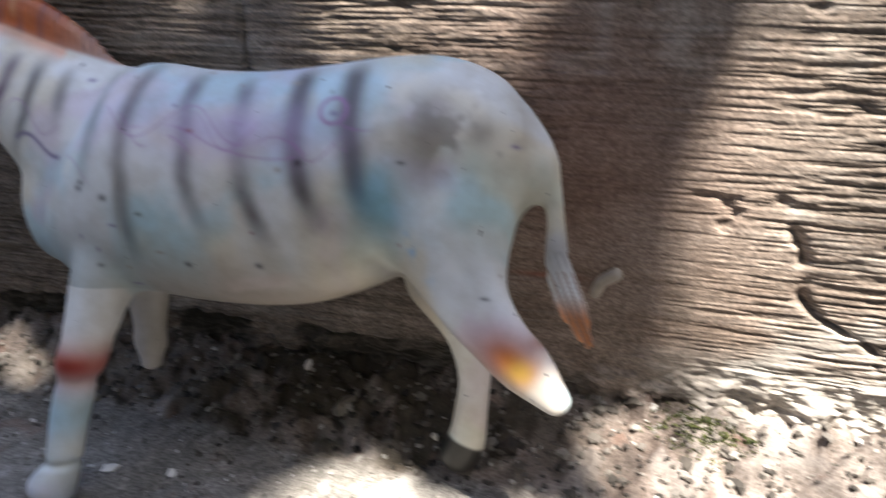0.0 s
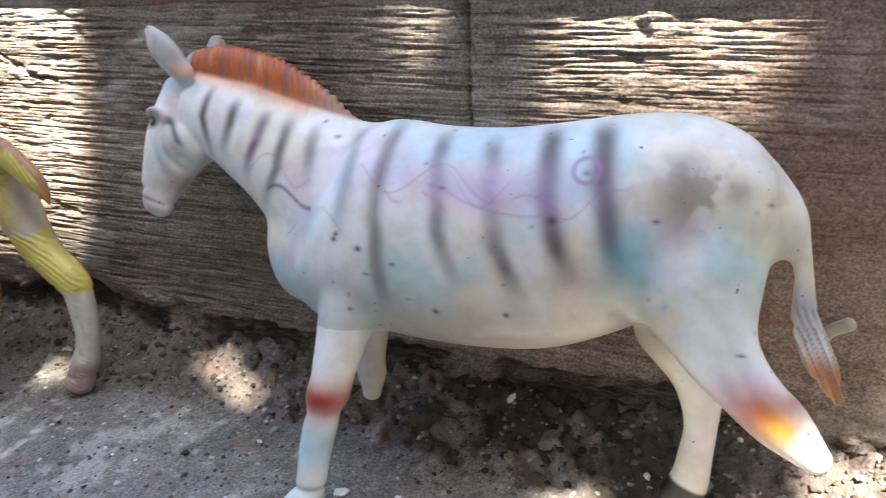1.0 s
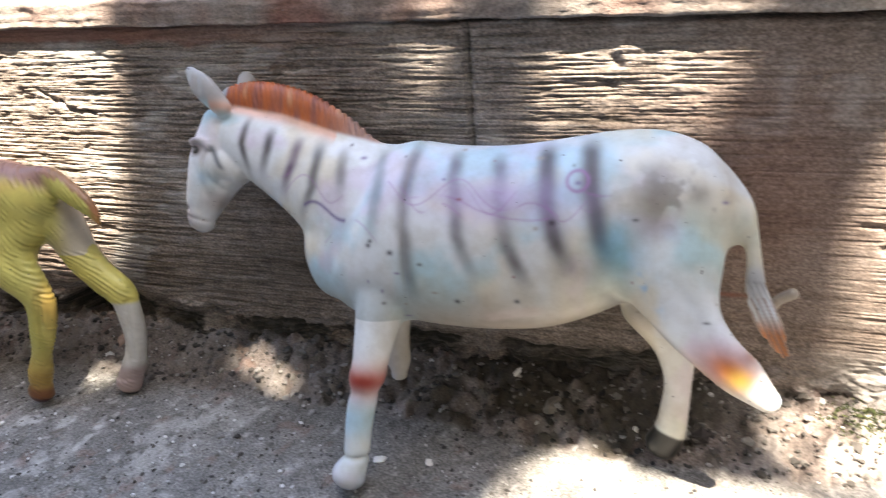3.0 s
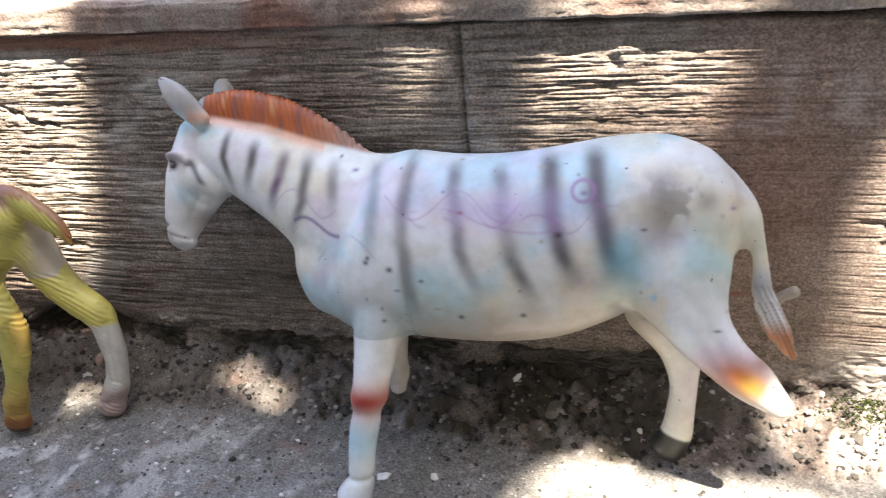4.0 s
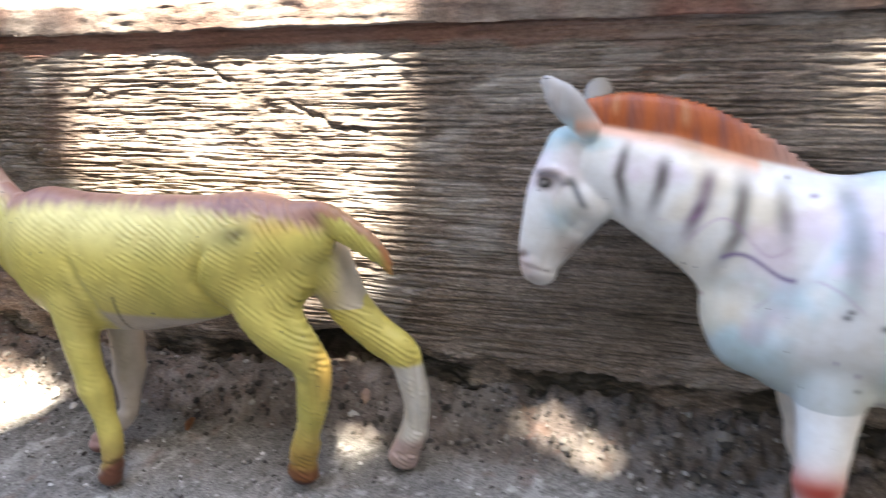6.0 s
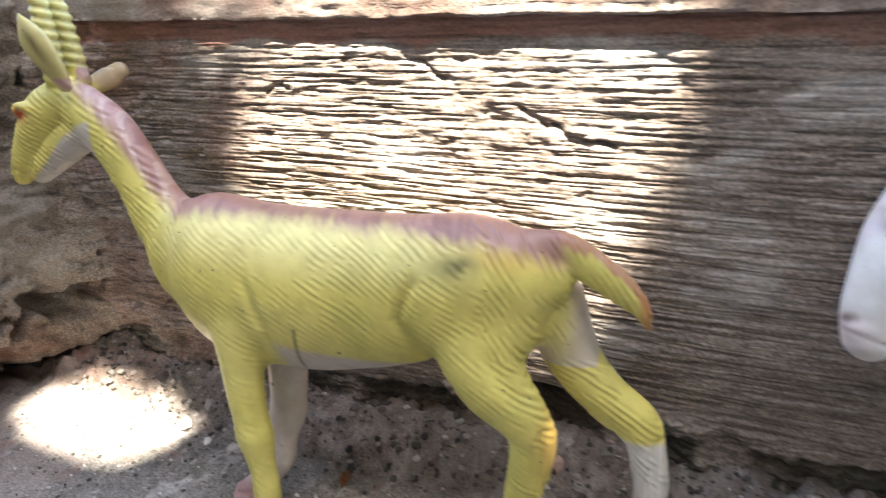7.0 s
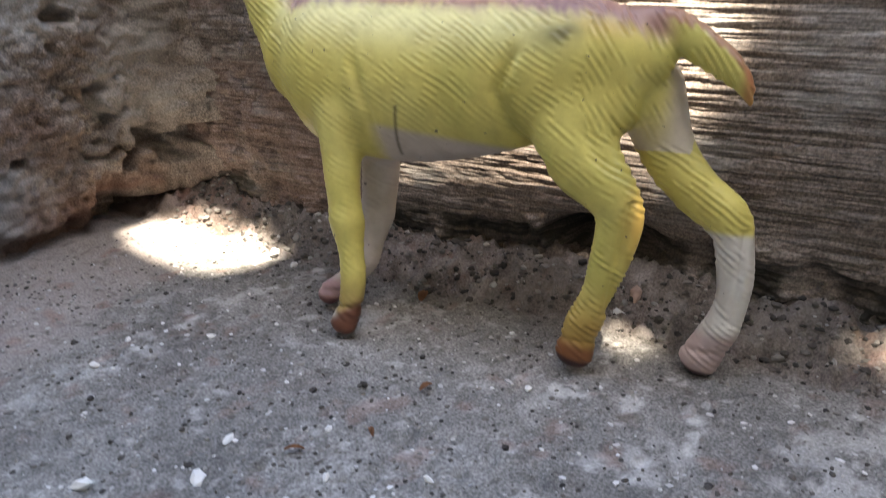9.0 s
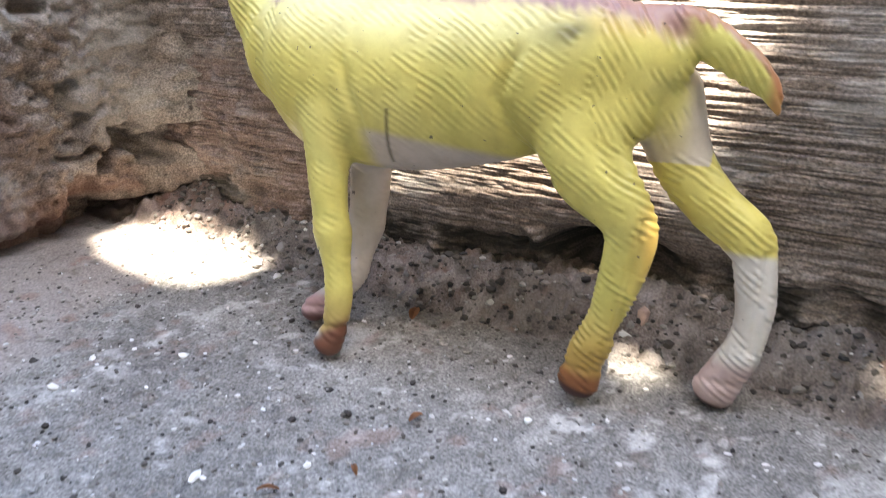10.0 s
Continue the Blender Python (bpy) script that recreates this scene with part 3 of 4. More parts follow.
    # shade below the body painted in: belly brown-grey
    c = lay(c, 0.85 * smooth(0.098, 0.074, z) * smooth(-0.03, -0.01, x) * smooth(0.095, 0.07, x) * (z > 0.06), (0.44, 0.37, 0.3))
    c = lay(c, 0.7 * smooth(0.0035, 0.001, abs(z - 0.0815 - 0.22 * (x - 0.03) + 0.002 * (n1 - 0.5))) * smooth(0.016, 0.022, x) * smooth(0.046, 0.04, x) * (y < 0), (0.68, 0.6, 0.56))
    # lower chest painted grey-blue for its shade
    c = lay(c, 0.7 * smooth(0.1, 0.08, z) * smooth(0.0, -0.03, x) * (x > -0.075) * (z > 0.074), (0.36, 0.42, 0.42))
    c = lay(c, 0.5 * spot(x, z, 0.03, 0.155, 0.05, 0.012), (0.5, 0.66, 0.85))
    side = smooth(0.006, -0.004, y)
    # soft dark stripes, each along its own line: strength, half width, points from top to foot
    dark, violet, teal = (0.1, 0.085, 0.085), (0.14, 0.08, 0.13), (0.2, 0.25, 0.25)
    for s, w, tint, line in (
            (0.55, 0.0030, dark, ((-0.0155, 0.154), (-0.0165, 0.135), (-0.0168, 0.118), (-0.0150, 0.1007), (-0.0130, 0.088))),
            (0.60, 0.0030, dark, ((0.0028, 0.150), (0.0050, 0.1332), (0.0076, 0.1142), (0.0145, 0.0989))),
            (0.65, 0.0032, dark, ((0.0222, 0.149), (0.0242, 0.1337), (0.0284, 0.1128), (0.0370, 0.0955))),
            (0.85, 0.0038, dark, ((0.0418, 0.154), (0.0440, 0.132), (0.0480, 0.1161), (0.0532, 0.1040))),
            (0.85, 0.0040, dark, ((0.0592, 0.156), (0.0618, 0.1348), (0.0659, 0.117), (0.0697, 0.1060))),
            (0.38, 0.0050, dark, ((0.0862, 0.149), (0.0857, 0.1400), (0.0843, 0.120))),
            (0.90, 0.0018, dark, ((-0.1059, 0.166), (-0.1086, 0.1531), (-0.1054, 0.141))),
            (0.80, 0.0023, dark, ((-0.0920, 0.160), (-0.0935, 0.150), (-0.0968, 0.1405))),
            (0.85, 0.0025, violet, ((-0.0772, 0.156), (-0.0793, 0.144), (-0.0840, 0.1315))),
            (0.65, 0.0025, dark, ((-0.0660, 0.154), (-0.0666, 0.1336), (-0.0735, 0.1205))),
            (0.60, 0.0026, dark, ((-0.0530, 0.151), (-0.0514, 0.132))),
            (0.50, 0.0030, teal, ((-0.0325, 0.151), (-0.0315, 0.1330), (-0.0318, 0.112)))):
        hi, lo = line[0][1], line[-1][1]
        at = np.interp(z, [q[1] for q in line[::-1]], [q[0] for q in line[::-1]]) + 0.0016 * (fractal(z * 80, z * 0 + s * 90 + w * 9000, 431, 2) - 0.5)
        worn = 0.55 + 0.75 * fractal(x * 75, z * 75, 437, 3)
        c = lay(c, np.minimum(0.95, 1.25 * s * worn) * np.exp(-abs((x - at) / (w * 1.15)) ** 2.5) * smooth(hi + 0.004, hi - 0.006, z) * smooth(lo - 0.008, lo + 0.010, z), tint)
    # faded purple pen scribbles and lavender wash
    c = lay(c, 0.62 * side * spot(x, z, 0.024, 0.131, 0.036, 0.010), (0.5, 0.4, 0.66))
    for k, (ax, az, fx, ph, lo, hi) in enumerate(((0.0055, 0.132, 170, 0.4, -0.026, 0.062), (0.004, 0.127, 75, 2.0, -0.015, 0.065), (0.003, 0.136, 150, 1.0, 0.02, 0.07), (0.004, 0.141, 120, 3.1, -0.095, -0.058), (0.006, 0.130, 210, 0.2, -0.02, 0.06), (0.005, 0.124, 160, 1.7, 0.0, 0.05), (0.006, 0.133, 190, 2.7, -0.09, -0.05), (0.007, 0.112, 130, 0.9, -0.06, -0.02))):
        line = az + ax * np.sin(x * fx + ph) + 0.003 * (fractal(x * 60, x * 0 + k, 441, 2) - 0.5)
        c = lay(c, 0.4 * side * np.exp(-((z - line) / 0.0005) ** 2) * (x > lo) * (x < hi) * smooth(0.35, 0.55, fractal(x * 80, x * 0 + 7 * k, 451, 2)), (0.36, 0.16, 0.38))
    c = lay(c, 0.8 * side * np.exp(-(((np.hypot(x - 0.056, z - 0.139) - 0.0042) / 0.0008) ** 2)), (0.38, 0.2, 0.42))
    c = lay(c, 0.8 * side * np.exp(-((z - 0.1225 - 0.004 * np.sin((x + 0.075) * 180)) / 0.0009) ** 2) * (x > -0.072) * (x < -0.048), (0.14, 0.08, 0.24))
    # blue hip, back and leg marks
    c = lay(c, 0.75 * side * spot(x, z, 0.0740, 0.110, 0.0085, 0.013) * (0.6 + 0.6 * fractal(x * 140, z * 110, 473, 3)), (0.22, 0.55, 0.74))
    c = lay(c, 0.7 * side * np.exp(-((x - 0.0850 + 0.6 * (z - 0.0965)) / 0.0022) ** 2 - ((z - 0.0965) / 0.007) ** 2) * smooth(0.3, 0.6, fractal(x * 220, z * 160, 477, 3)), (0.1, 0.45, 0.8))
    c = lay(c, 0.7 * spot(x, z, 0.094, 0.134, 0.018, 0.012) * smooth(0.44, 0.58, fractal(x * 120, z * 120, 471, 4)), (0.24, 0.2, 0.16))
    c = lay(c, 0.55 * spot(x, z, 0.1021, 0.1349, 0.004, 0.004), (0.2, 0.16, 0.13))
    c = lay(c, 0.4 * spot(x, z, 0.107, 0.112, 0.014, 0.012), (0.55, 0.7, 0.62))
    # crease below the thigh, its shade painted in dark grey
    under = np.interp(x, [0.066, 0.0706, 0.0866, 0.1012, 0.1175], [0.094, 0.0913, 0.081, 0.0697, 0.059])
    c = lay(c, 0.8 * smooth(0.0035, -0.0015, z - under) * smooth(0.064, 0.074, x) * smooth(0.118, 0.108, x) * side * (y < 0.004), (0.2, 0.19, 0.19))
    # warm hock and pale stump
    hock = (x > 0.098) * (y < 0.006) * (x < 0.1335) * (z < 0.09)
    c = lay(c, 0.95 * hock * np.exp(-((0.91 * (x - 0.1165) - 0.42 * (z - 0.0675)) / 0.0115) ** 2 - ((0.42 * (x - 0.1165) + 0.91 * (z - 0.0675)) / 0.0075) ** 2), (0.6, 0.15, 0.02))
    c = lay(c, 0.8 * hock * spot(x, z, 0.1205, 0.0645, 0.0045, 0.004), (0.8, 0.5, 0.08))
    c = lay(c, 0.7 * hock * spot(x, z, 0.1245, 0.0733, 0.004, 0.0026), (0.34, 0.13, 0.05))
    c = lay(c, 0.8 * hock * smooth(0.1225, 0.1275, x - 0.4 * (z - 0.062)), (0.8, 0.74, 0.68))
    # tail
    tail = smooth(0.1235, 0.126, x) * smooth(0.1, 0.09, z)
    c = lay(c, 0.5 * (x > 0.121) * spot(x, z, 0.126, 0.1, 0.02, 0.008), (0.12, 0.1, 0.12))
    c = lay(c, 0.9 * tail * smooth(0.088, 0.078, z) * (x > 0.128) * (abs(y) < 0.008), (0.6, 0.2, 0.04))
    c = lay(c, 0.8 * (x > 0.125) * (z < 0.094) * (z > 0.06) * (abs(y) < 0.008) * (np.sin((x + 0.49 * z) * 2600) < -0.4), (0.3, 0.2, 0.16))
    # fore legs
    fore = (x > -0.06) * (x < -0.015)
    near = fore * (y < -0.004)
    c = lay(c, 0.4 * near * spot(x, z, -0.036, 0.046, 0.02, 0.0095), (0.8, 0.42, 0.25))
    c = lay(c, 0.97 * near * spot(x, z, -0.036, 0.0465, 0.02, 0.0062), (0.4, 0.035, 0.015))
    c = lay(c, 0.7 * near * spot(x, z, -0.04, 0.028, 0.02, 0.009), (0.34, 0.6, 0.72))
    c = lay(c, 0.35 * near * smooth(0.02, 0.01, z), (0.46, 0.6, 0.62))
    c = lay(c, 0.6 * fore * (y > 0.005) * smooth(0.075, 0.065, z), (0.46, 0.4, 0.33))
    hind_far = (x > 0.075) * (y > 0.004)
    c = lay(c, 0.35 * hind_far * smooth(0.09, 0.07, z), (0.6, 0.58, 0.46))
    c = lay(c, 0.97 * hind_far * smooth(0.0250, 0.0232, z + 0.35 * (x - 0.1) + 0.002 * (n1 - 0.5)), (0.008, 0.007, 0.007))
    # head and mane
    c = lay(c, 0.5 * spot(x, z, -0.143, 0.112, 0.012, 0.008), (0.42, 0.37, 0.35))
    # brown jaw patch, with the shadow under the jaw painted in
    c = lay(c, 0.8 * spot(x, z, -0.1265, 0.124, 0.007, 0.006) * (0.5 + 0.6 * n2), (0.26, 0.16, 0.11))
    c = lay(c, 0.55 * spot(x, z, -0.1455, 0.117, 0.005, 0.006), (0.5, 0.34, 0.32))
    c = lay(c, 0.5 * spot(x, z, -0.131, 0.136, 0.006, 0.005), (0.35, 0.6, 0.75))
    c = lay(c, 0.9 * spot(x, z, -0.1365, 0.1505, 0.0046, 0.0034), (0.2, 0.15, 0.14))
    c = lay(c, 0.97 * smooth(0.4, 0.6, spot(x, z, -0.1367, 0.1502, 0.0034, 0.0024)), (0.015, 0.012, 0.012))
    c = lay(c, 0.8 * spot(x, z, -0.1368, 0.1502, 0.0016, 0.0010), (0.4, 0.38, 0.37))
    c = lay(c, 0.7 * spot(x, z, -0.136, 0.1552, 0.005, 0.0013), (0.22, 0.16, 0.15))
    c = lay(c, 0.8 * spot(x, z, -0.1462, 0.1205, 0.0018, 0.0016), (0.2, 0.12, 0.11))
    c = lay(c, 0.3 * np.exp(-((z - 0.1145 + 0.3 * (x + 0.137)) / 0.0008) ** 2) * (x < -0.134) * (z < 0.12), (0.16, 0.11, 0.1))
    c = lay(c, 0.9 * np.exp(-((x + 0.1237 + 0.5 * (z - 0.146)) / 0.0017) ** 2) * smooth(0.139, 0.142, z) * smooth(0.154, 0.151, z) * side, (0.13, 0.14, 0.16))
    c = lay(c, 0.75 * smooth(0.1705, 0.1765, z) * ((x < -0.1195) | ((x < -0.105) & (abs(y) > 0.0062)) | ((x < -0.105) & (z > 0.1905))), (0.42, 0.35, 0.33))
    base = np.interp(x, [-0.118, -0.089, -0.062, -0.04], [0.1725, 0.1675, 0.1595, 0.1545])
    c = lay(c, 0.75 * np.exp(-((z - base + 0.001) / 0.0032) ** 2) * (x > -0.125) * (x < -0.06), (0.82, 0.42, 0.26))
    m = smooth(-0.001, 0.0015, z - base) * (x > -0.1225) * (x < -0.036) * (abs(y) < np.where(x < -0.1, 0.0062, 0.011)) * (z < base + 0.0185)
    streak = fractal(x * 330, z * 40, 461, 2)
    mane = lay(np.tile((0.52, 0.14, 0.045), (len(x), 1)), smooth(0.45, 0.75, streak), (0.32, 0.11, 0.08))
    mane = lay(mane, 0.6 * smooth(0.35, 0.2, streak) * smooth(0.003, 0.008, z - base), (0.66, 0.36, 0.2))
    mane = lay(mane, 0.85 * smooth(-0.075, -0.045, x), (0.42, 0.27, 0.22))
    c = c * (1 - m[:, None]) + mane * m[:, None]
    # nicks and pen marks
    rng = np.random.RandomState(5)
    for k in range(34):
        mx, mz = rng.uniform(-0.1, 0.12), rng.uniform(0.075, 0.165)
        r1, r2 = rng.uniform(0.0004, 0.0016), rng.uniform(0.0004, 0.0009)
        tint = ((0.06, 0.05, 0.05), (0.3, 0.1, 0.1), (0.2, 0.14, 0.3), (0.35, 0.3, 0.25))[k % 4]
        c = lay(c, 0.85 * side * spot(x, z, mx, mz, r1, r2), tint)
    for mx, mz, r in ((-0.0335, 0.1085, 0.0013), (-0.0325, 0.1105, 0.0011), (-0.0225, 0.106, 0.0014), (0.007, 0.086, 0.0012), (0.033, 0.088, 0.0012), (0.047, 0.122, 0.0015)):
        c = lay(c, 0.95 * side * spot(x, z, mx, mz, r, r * 0.8), (0.05, 0.04, 0.05))
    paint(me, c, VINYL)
    ob = new("toy_zebra", me)
    ob.matrix_world = pose(0, -0.07, 0, -19, 0, 0)
    return tagged(ob, "worn white vinyl toy zebra with faded stripes, leaning on wall", "toy animal")


def toy_antelope():
    bm = bmesh.new()
    limb(bm, [(-0.178, 0, 0.1181, 0.0232), (-0.1613, 0, 0.1134, 0.0334), (-0.1398, 0, 0.1096, 0.0343), (-0.1145, 0, 0.1084, 0.0342), (-0.0909, 0, 0.11, 0.0325),
              (-0.069, 0, 0.1126, 0.0298), (-0.0526, 0, 0.116, 0.0279), (-0.0368, 0, 0.1157, 0.0268), (-0.0239, 0, 0.1171, 0.02), (-0.0155, 0, 0.1205, 0.0103)], 0.68, upright=True, sides=32)
    limb(bm, [(-0.2322, 0, 0.1817, 0.0111), (-0.2158, 0, 0.1701, 0.0121), (-0.2016, 0, 0.1527, 0.0122), (-0.1892, 0, 0.1342, 0.0146), (-0.171, 0, 0.1177, 0.0215)], 0.8, sides=24)
    limb(bm, [(-0.2385, 0, 0.1835, 0.0118), (-0.2525, 0, 0.1765, 0.0125), (-0.2635, 0, 0.1625, 0.0096), (-0.271, 0, 0.1530, 0.0070), (-0.2728, 0, 0.1486, 0.005)], 0.8, sides=24)
    limb(bm, [(-0.2300, 0, 0.1725, 0.0098), (-0.2455, 0, 0.1635, 0.0094), (-0.2605, 0, 0.1525, 0.0068)], 0.75)
    for side in (-1, 1):
        limb(bm, [(-0.2635, side * 0.0070, 0.1800, 0.0022), (-0.2580, side * 0.0090, 0.1815, 0.0024), (-0.2520, side * 0.0092, 0.1805, 0.0018)], 1.0)
    limb(bm, [(-0.2405, -0.018, 0.2188, 0.0016), (-0.2362, -0.0165, 0.2098, 0.0066), (-0.2310, -0.014, 0.2002, 0.0062), (-0.2280, -0.010, 0.1905, 0.0040)], 0.5)
    limb(bm, [(-0.2262, 0.020, 0.1985, 0.0042), (-0.2313, 0.017, 0.1950, 0.0056), (-0.2385, 0.010, 0.1895, 0.0042)], 0.6)
    limb(bm, [(-0.2500, -0.005, 0.2560, 0.0026), (-0.2461, -0.005, 0.234, 0.0036), (-0.2433, -0.005, 0.2202, 0.0042), (-0.2408, -0.005, 0.2063, 0.0045), (-0.2387, -0.005, 0.1926, 0.0046)], 1.0)
    limb(bm, [(-0.2570, 0.006, 0.2580, 0.0028), (-0.2500, 0.006, 0.236, 0.0038), (-0.2450, 0.006, 0.2216, 0.0044), (-0.2405, 0.006, 0.2072, 0.0046), (-0.2370, 0.006, 0.193, 0.0047)], 1.0)
    limb(bm, [(-0.025, 0, 0.1335, 0.007), (-0.0121, 0, 0.1320, 0.0068), (-0.0025, 0, 0.1265, 0.0066), (0.0075, 0, 0.1200, 0.0056), (0.0141, 0, 0.1138, 0.0038), (0.0178, 0, 0.1066, 0.0012)], 0.7)
    limb(bm, [(-0.044, 0.006, 0.122, 0.012), (-0.0395, -0.002, 0.1075, 0.0205), (-0.0385, -0.0075, 0.0877, 0.0164), (-0.023, -0.010, 0.0704, 0.01), (-0.0199, -0.009, 0.0602, 0.0088), (-0.0238, -0.008, 0.0376, 0.0071),
              (-0.0292, -0.007, 0.0204, 0.0066), (-0.0318, -0.006, 0.0072, 0.0078)], 0.75, sides=24)
    limb(bm, [(-0.0190, 0.009, 0.1110, 0.0135), (-0.0100, 0.0120, 0.0895, 0.0108), (0.0020, 0.0125, 0.0755, 0.0093), (0.0150, 0.0128, 0.0655, 0.0086), (0.0190, 0.013, 0.0560, 0.0072), (0.0215, 0.0133, 0.0372, 0.0068),
              (0.0180, 0.0137, 0.0205, 0.0066), (0.0128, 0.014, 0.0090, 0.0080)], 0.9)
    limb(bm, [(-0.146, -0.005, 0.108, 0.015), (-0.1439, -0.0105, 0.0958, 0.0135), (-0.1403, -0.0152, 0.0693, 0.0084), (-0.1352, -0.0164, 0.045, 0.007), (-0.1304, -0.0176, 0.0256, 0.006),
              (-0.1302, -0.0188, 0.011, 0.0055), (-0.1325, -0.02, 0.0018, 0.0062)], 0.95)
    limb(bm, [(-0.14, 0.012, 0.1, 0.013), (-0.1379, 0.012, 0.0842, 0.01), (-0.1352, 0.0088, 0.0582, 0.0085), (-0.1357, 0.0056, 0.0369, 0.0067), (-0.1361, 0.0024, 0.0251, 0.005),
              (-0.1480, 0.0, 0.0135, 0.0054), (-0.1545, -0.002, 0.0075, 0.0058)], 0.95)
    me = fuse(bm, 0.0007, 16)
    x, y, z = points_of(me).T
    soften(me, smooth(0.066, 0.08, z) * smooth(-0.205, -0.185, x) * smooth(-0.012, -0.022, x), 90)
    co, no = points_of(me), normals_of(me)
    x, y, z = co.T
    horn = (z > 0.199) & (abs(x + 0.2475) < 0.02) & (y > -0.0105)
    body = ~horn
    # moulded hair: short slanting grooves, steeper towards the rump
    hair_ear = (z > 0.19) & (y < -0.0108)
    def hair(angle, seed):
        across = x * math.sin(angle) + z * math.cos(angle)
        along = x * math.cos(angle) - z * math.sin(angle)
        w = np.sin(2 * math.pi * (across / 0.0024 + 2.2 * fractal(x * 34, z * 34, seed, 3)))
        return w, smooth(0.4, 0.58, fractal(along * 190, across * 330, seed + 7, 2))
    w1, b1 = hair(0.55, 501)
    w2, b2 = hair(0.95, 521)
    rump = smooth(-0.05, -0.025, x) * smooth(0.085, 0.1, z)
    wave, breaks = np.where(rump > 0.5, w2, w1), np.where(rump > 0.5, b2, b1)
    mild = (1 - 0.35 * smooth(-0.055, -0.075, x) * smooth(-0.2, -0.17, x)) * (0.6 + 0.4 * smooth(0.45, 0.6, fractal(x * 22, z * 22, 541, 2)))
    depth = 0.0004 * wave * breaks * mild * body * ~hair_ear * smooth(0.004, -0.002, y - 0.012 * (z < 0.09))
    depth = depth + 0.0004 * np.sin(2 * math.pi * (z + 0.2 * x) / 0.0043) * horn
    # thigh and shoulder creases, hollow ear
    fold = np.interp(z, [0.078, 0.09, 0.105, 0.12], [-0.05, -0.0635, -0.069, -0.064])
    depth = depth - 0.0022 * np.exp(-((x - fold) / 0.003) ** 2) * smooth(0.076, 0.082, z) * smooth(0.126, 0.116, z) * (y < 0)
    fold2 = np.interp(z, [0.08, 0.095, 0.115], [-0.1225, -0.125, -0.133])
    depth = depth - 0.0016 * np.exp(-((x - fold2) / 0.003) ** 2) * smooth(0.076, 0.082, z) * smooth(0.122, 0.112, z) * (y < 0)
    depth = depth - 0.0016 * hair_ear * np.exp(-((x + 0.2345 + 0.45 * (z - 0.206)) / 0.0028) ** 2 - ((z - 0.205) / 0.008) ** 2)
    # thigh muscle: a ridge round a shallow hollow
    flat_side = (y < 0) * smooth(0.074, 0.084, z) * smooth(0.128, 0.116, z)
    depth = depth - 0.0022 * flat_side * spot(x, z, -0.0335, 0.1035, 0.010, 0.013) + 0.0012 * flat_side * spot(x, z, -0.053, 0.100, 0.006, 0.014)
    depth = depth - 0.0014 * flat_side * np.exp(-((x + 0.030 + 0.55 * (z - 0.088)) / 0.004) ** 2) * smooth(0.1, 0.088, z)
    # knees, fetlocks, hoof rims and tendons
    low = (z < 0.075)
    foreleg, hindleg = low * (x < -0.1), low * (x > -0.06)
    depth = depth + 0.0009 * foreleg * np.exp(-((z - 0.047) / 0.005) ** 2) - 0.0007 * foreleg * np.exp(-((z - 0.033) / 0.006) ** 2) - 0.0009 * foreleg * np.exp(-((z - 0.0105) / 0.0013) ** 2)
    depth = depth - 0.0006 * hindleg * np.exp(-((z - 0.0135) / 0.0011) ** 2) + 0.0007 * hindleg * np.exp(-((z - 0.021) / 0.004) ** 2) - 0.0006 * hindleg * np.exp(-((z - 0.035) / 0.007) ** 2)
    depth = depth - 0.0010 * hindleg * (x < 0) * np.exp(-((x + 0.0175 - 0.12 * (z - 0.05)) / 0.0016) ** 2) * (z > 0.025) * (z < 0.07)
    depth = depth - 0.0010 * hindleg * (x >= 0) * np.exp(-((x - 0.0225) / 0.0016) ** 2) * (z > 0.025) * (z < 0.062)
    depth = depth - 0.0013 * (x < -0.24) * (z > 0.17) * (z < 0.19) * (spot(x, z, -0.2605, 0.178, 0.0042, 0.0032) - 1.5 * spot(x, z, -0.2605, 0.178, 0.0022, 0.0018))
    depth = depth - 0.0010 * spot(x, z, -0.271, 0.152, 0.0016, 0.0014) - 0.0007 * np.exp(-((z - 0.1475 - 0.75 * (x + 0.268)) / 0.0008) ** 2) * (x < -0.258) * (z < 0.16)
    co += no * depth[:, None]
    co[:, 2] = np.maximum(co[:, 2], 0.0004 + 0.231 * co[:, 1])    # flat soles on the ground
    me.vertices.foreach_set("co", co.reshape(-1))
    me.update()
    n1, n2 = fractal(x * 35, z * 35 + y * 20, 531, 4), fractal(x * 28 + 4, z * 28 + y * 20, 541, 4)
    c = np.tile((0.69, 0.605, 0.165), (len(x), 1))
    c = lay(c, 0.5 * smooth(0.5, 0.72, n1), (0.46, 0.44, 0.11))
    c = lay(c, 0.3 * smooth(0.55, 0.75, n2), (0.72, 0.66, 0.25))
    # groove shade added to the paint between the moulded hairs
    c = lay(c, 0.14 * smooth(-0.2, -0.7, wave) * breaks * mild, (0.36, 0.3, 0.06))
    # mauve back and neck ridge
    spine = np.interp(x, [-0.24, -0.2158, -0.2016, -0.1892, -0.175, -0.1613, -0.1145, -0.069, -0.04, -0.02, 0.0, 0.02],
                      [0.2, 0.1815, 0.166, 0.149, 0.1415, 0.1445, 0.1415, 0.1415, 0.141, 0.1375, 0.131, 0.118])
    rear = smooth(-0.07, -0.02, x)
    lim = 0.0062 + 0.003 * rear - 0.0035 * smooth(-0.17, -0.19, x) + 0.006 * (n1 - 0.5) - 0.002 * (y < 0) + 0.0035 * (fractal((x + 0.6 * z) * 420, (z - 0.6 * x) * 60, 551, 2) - 0.5)
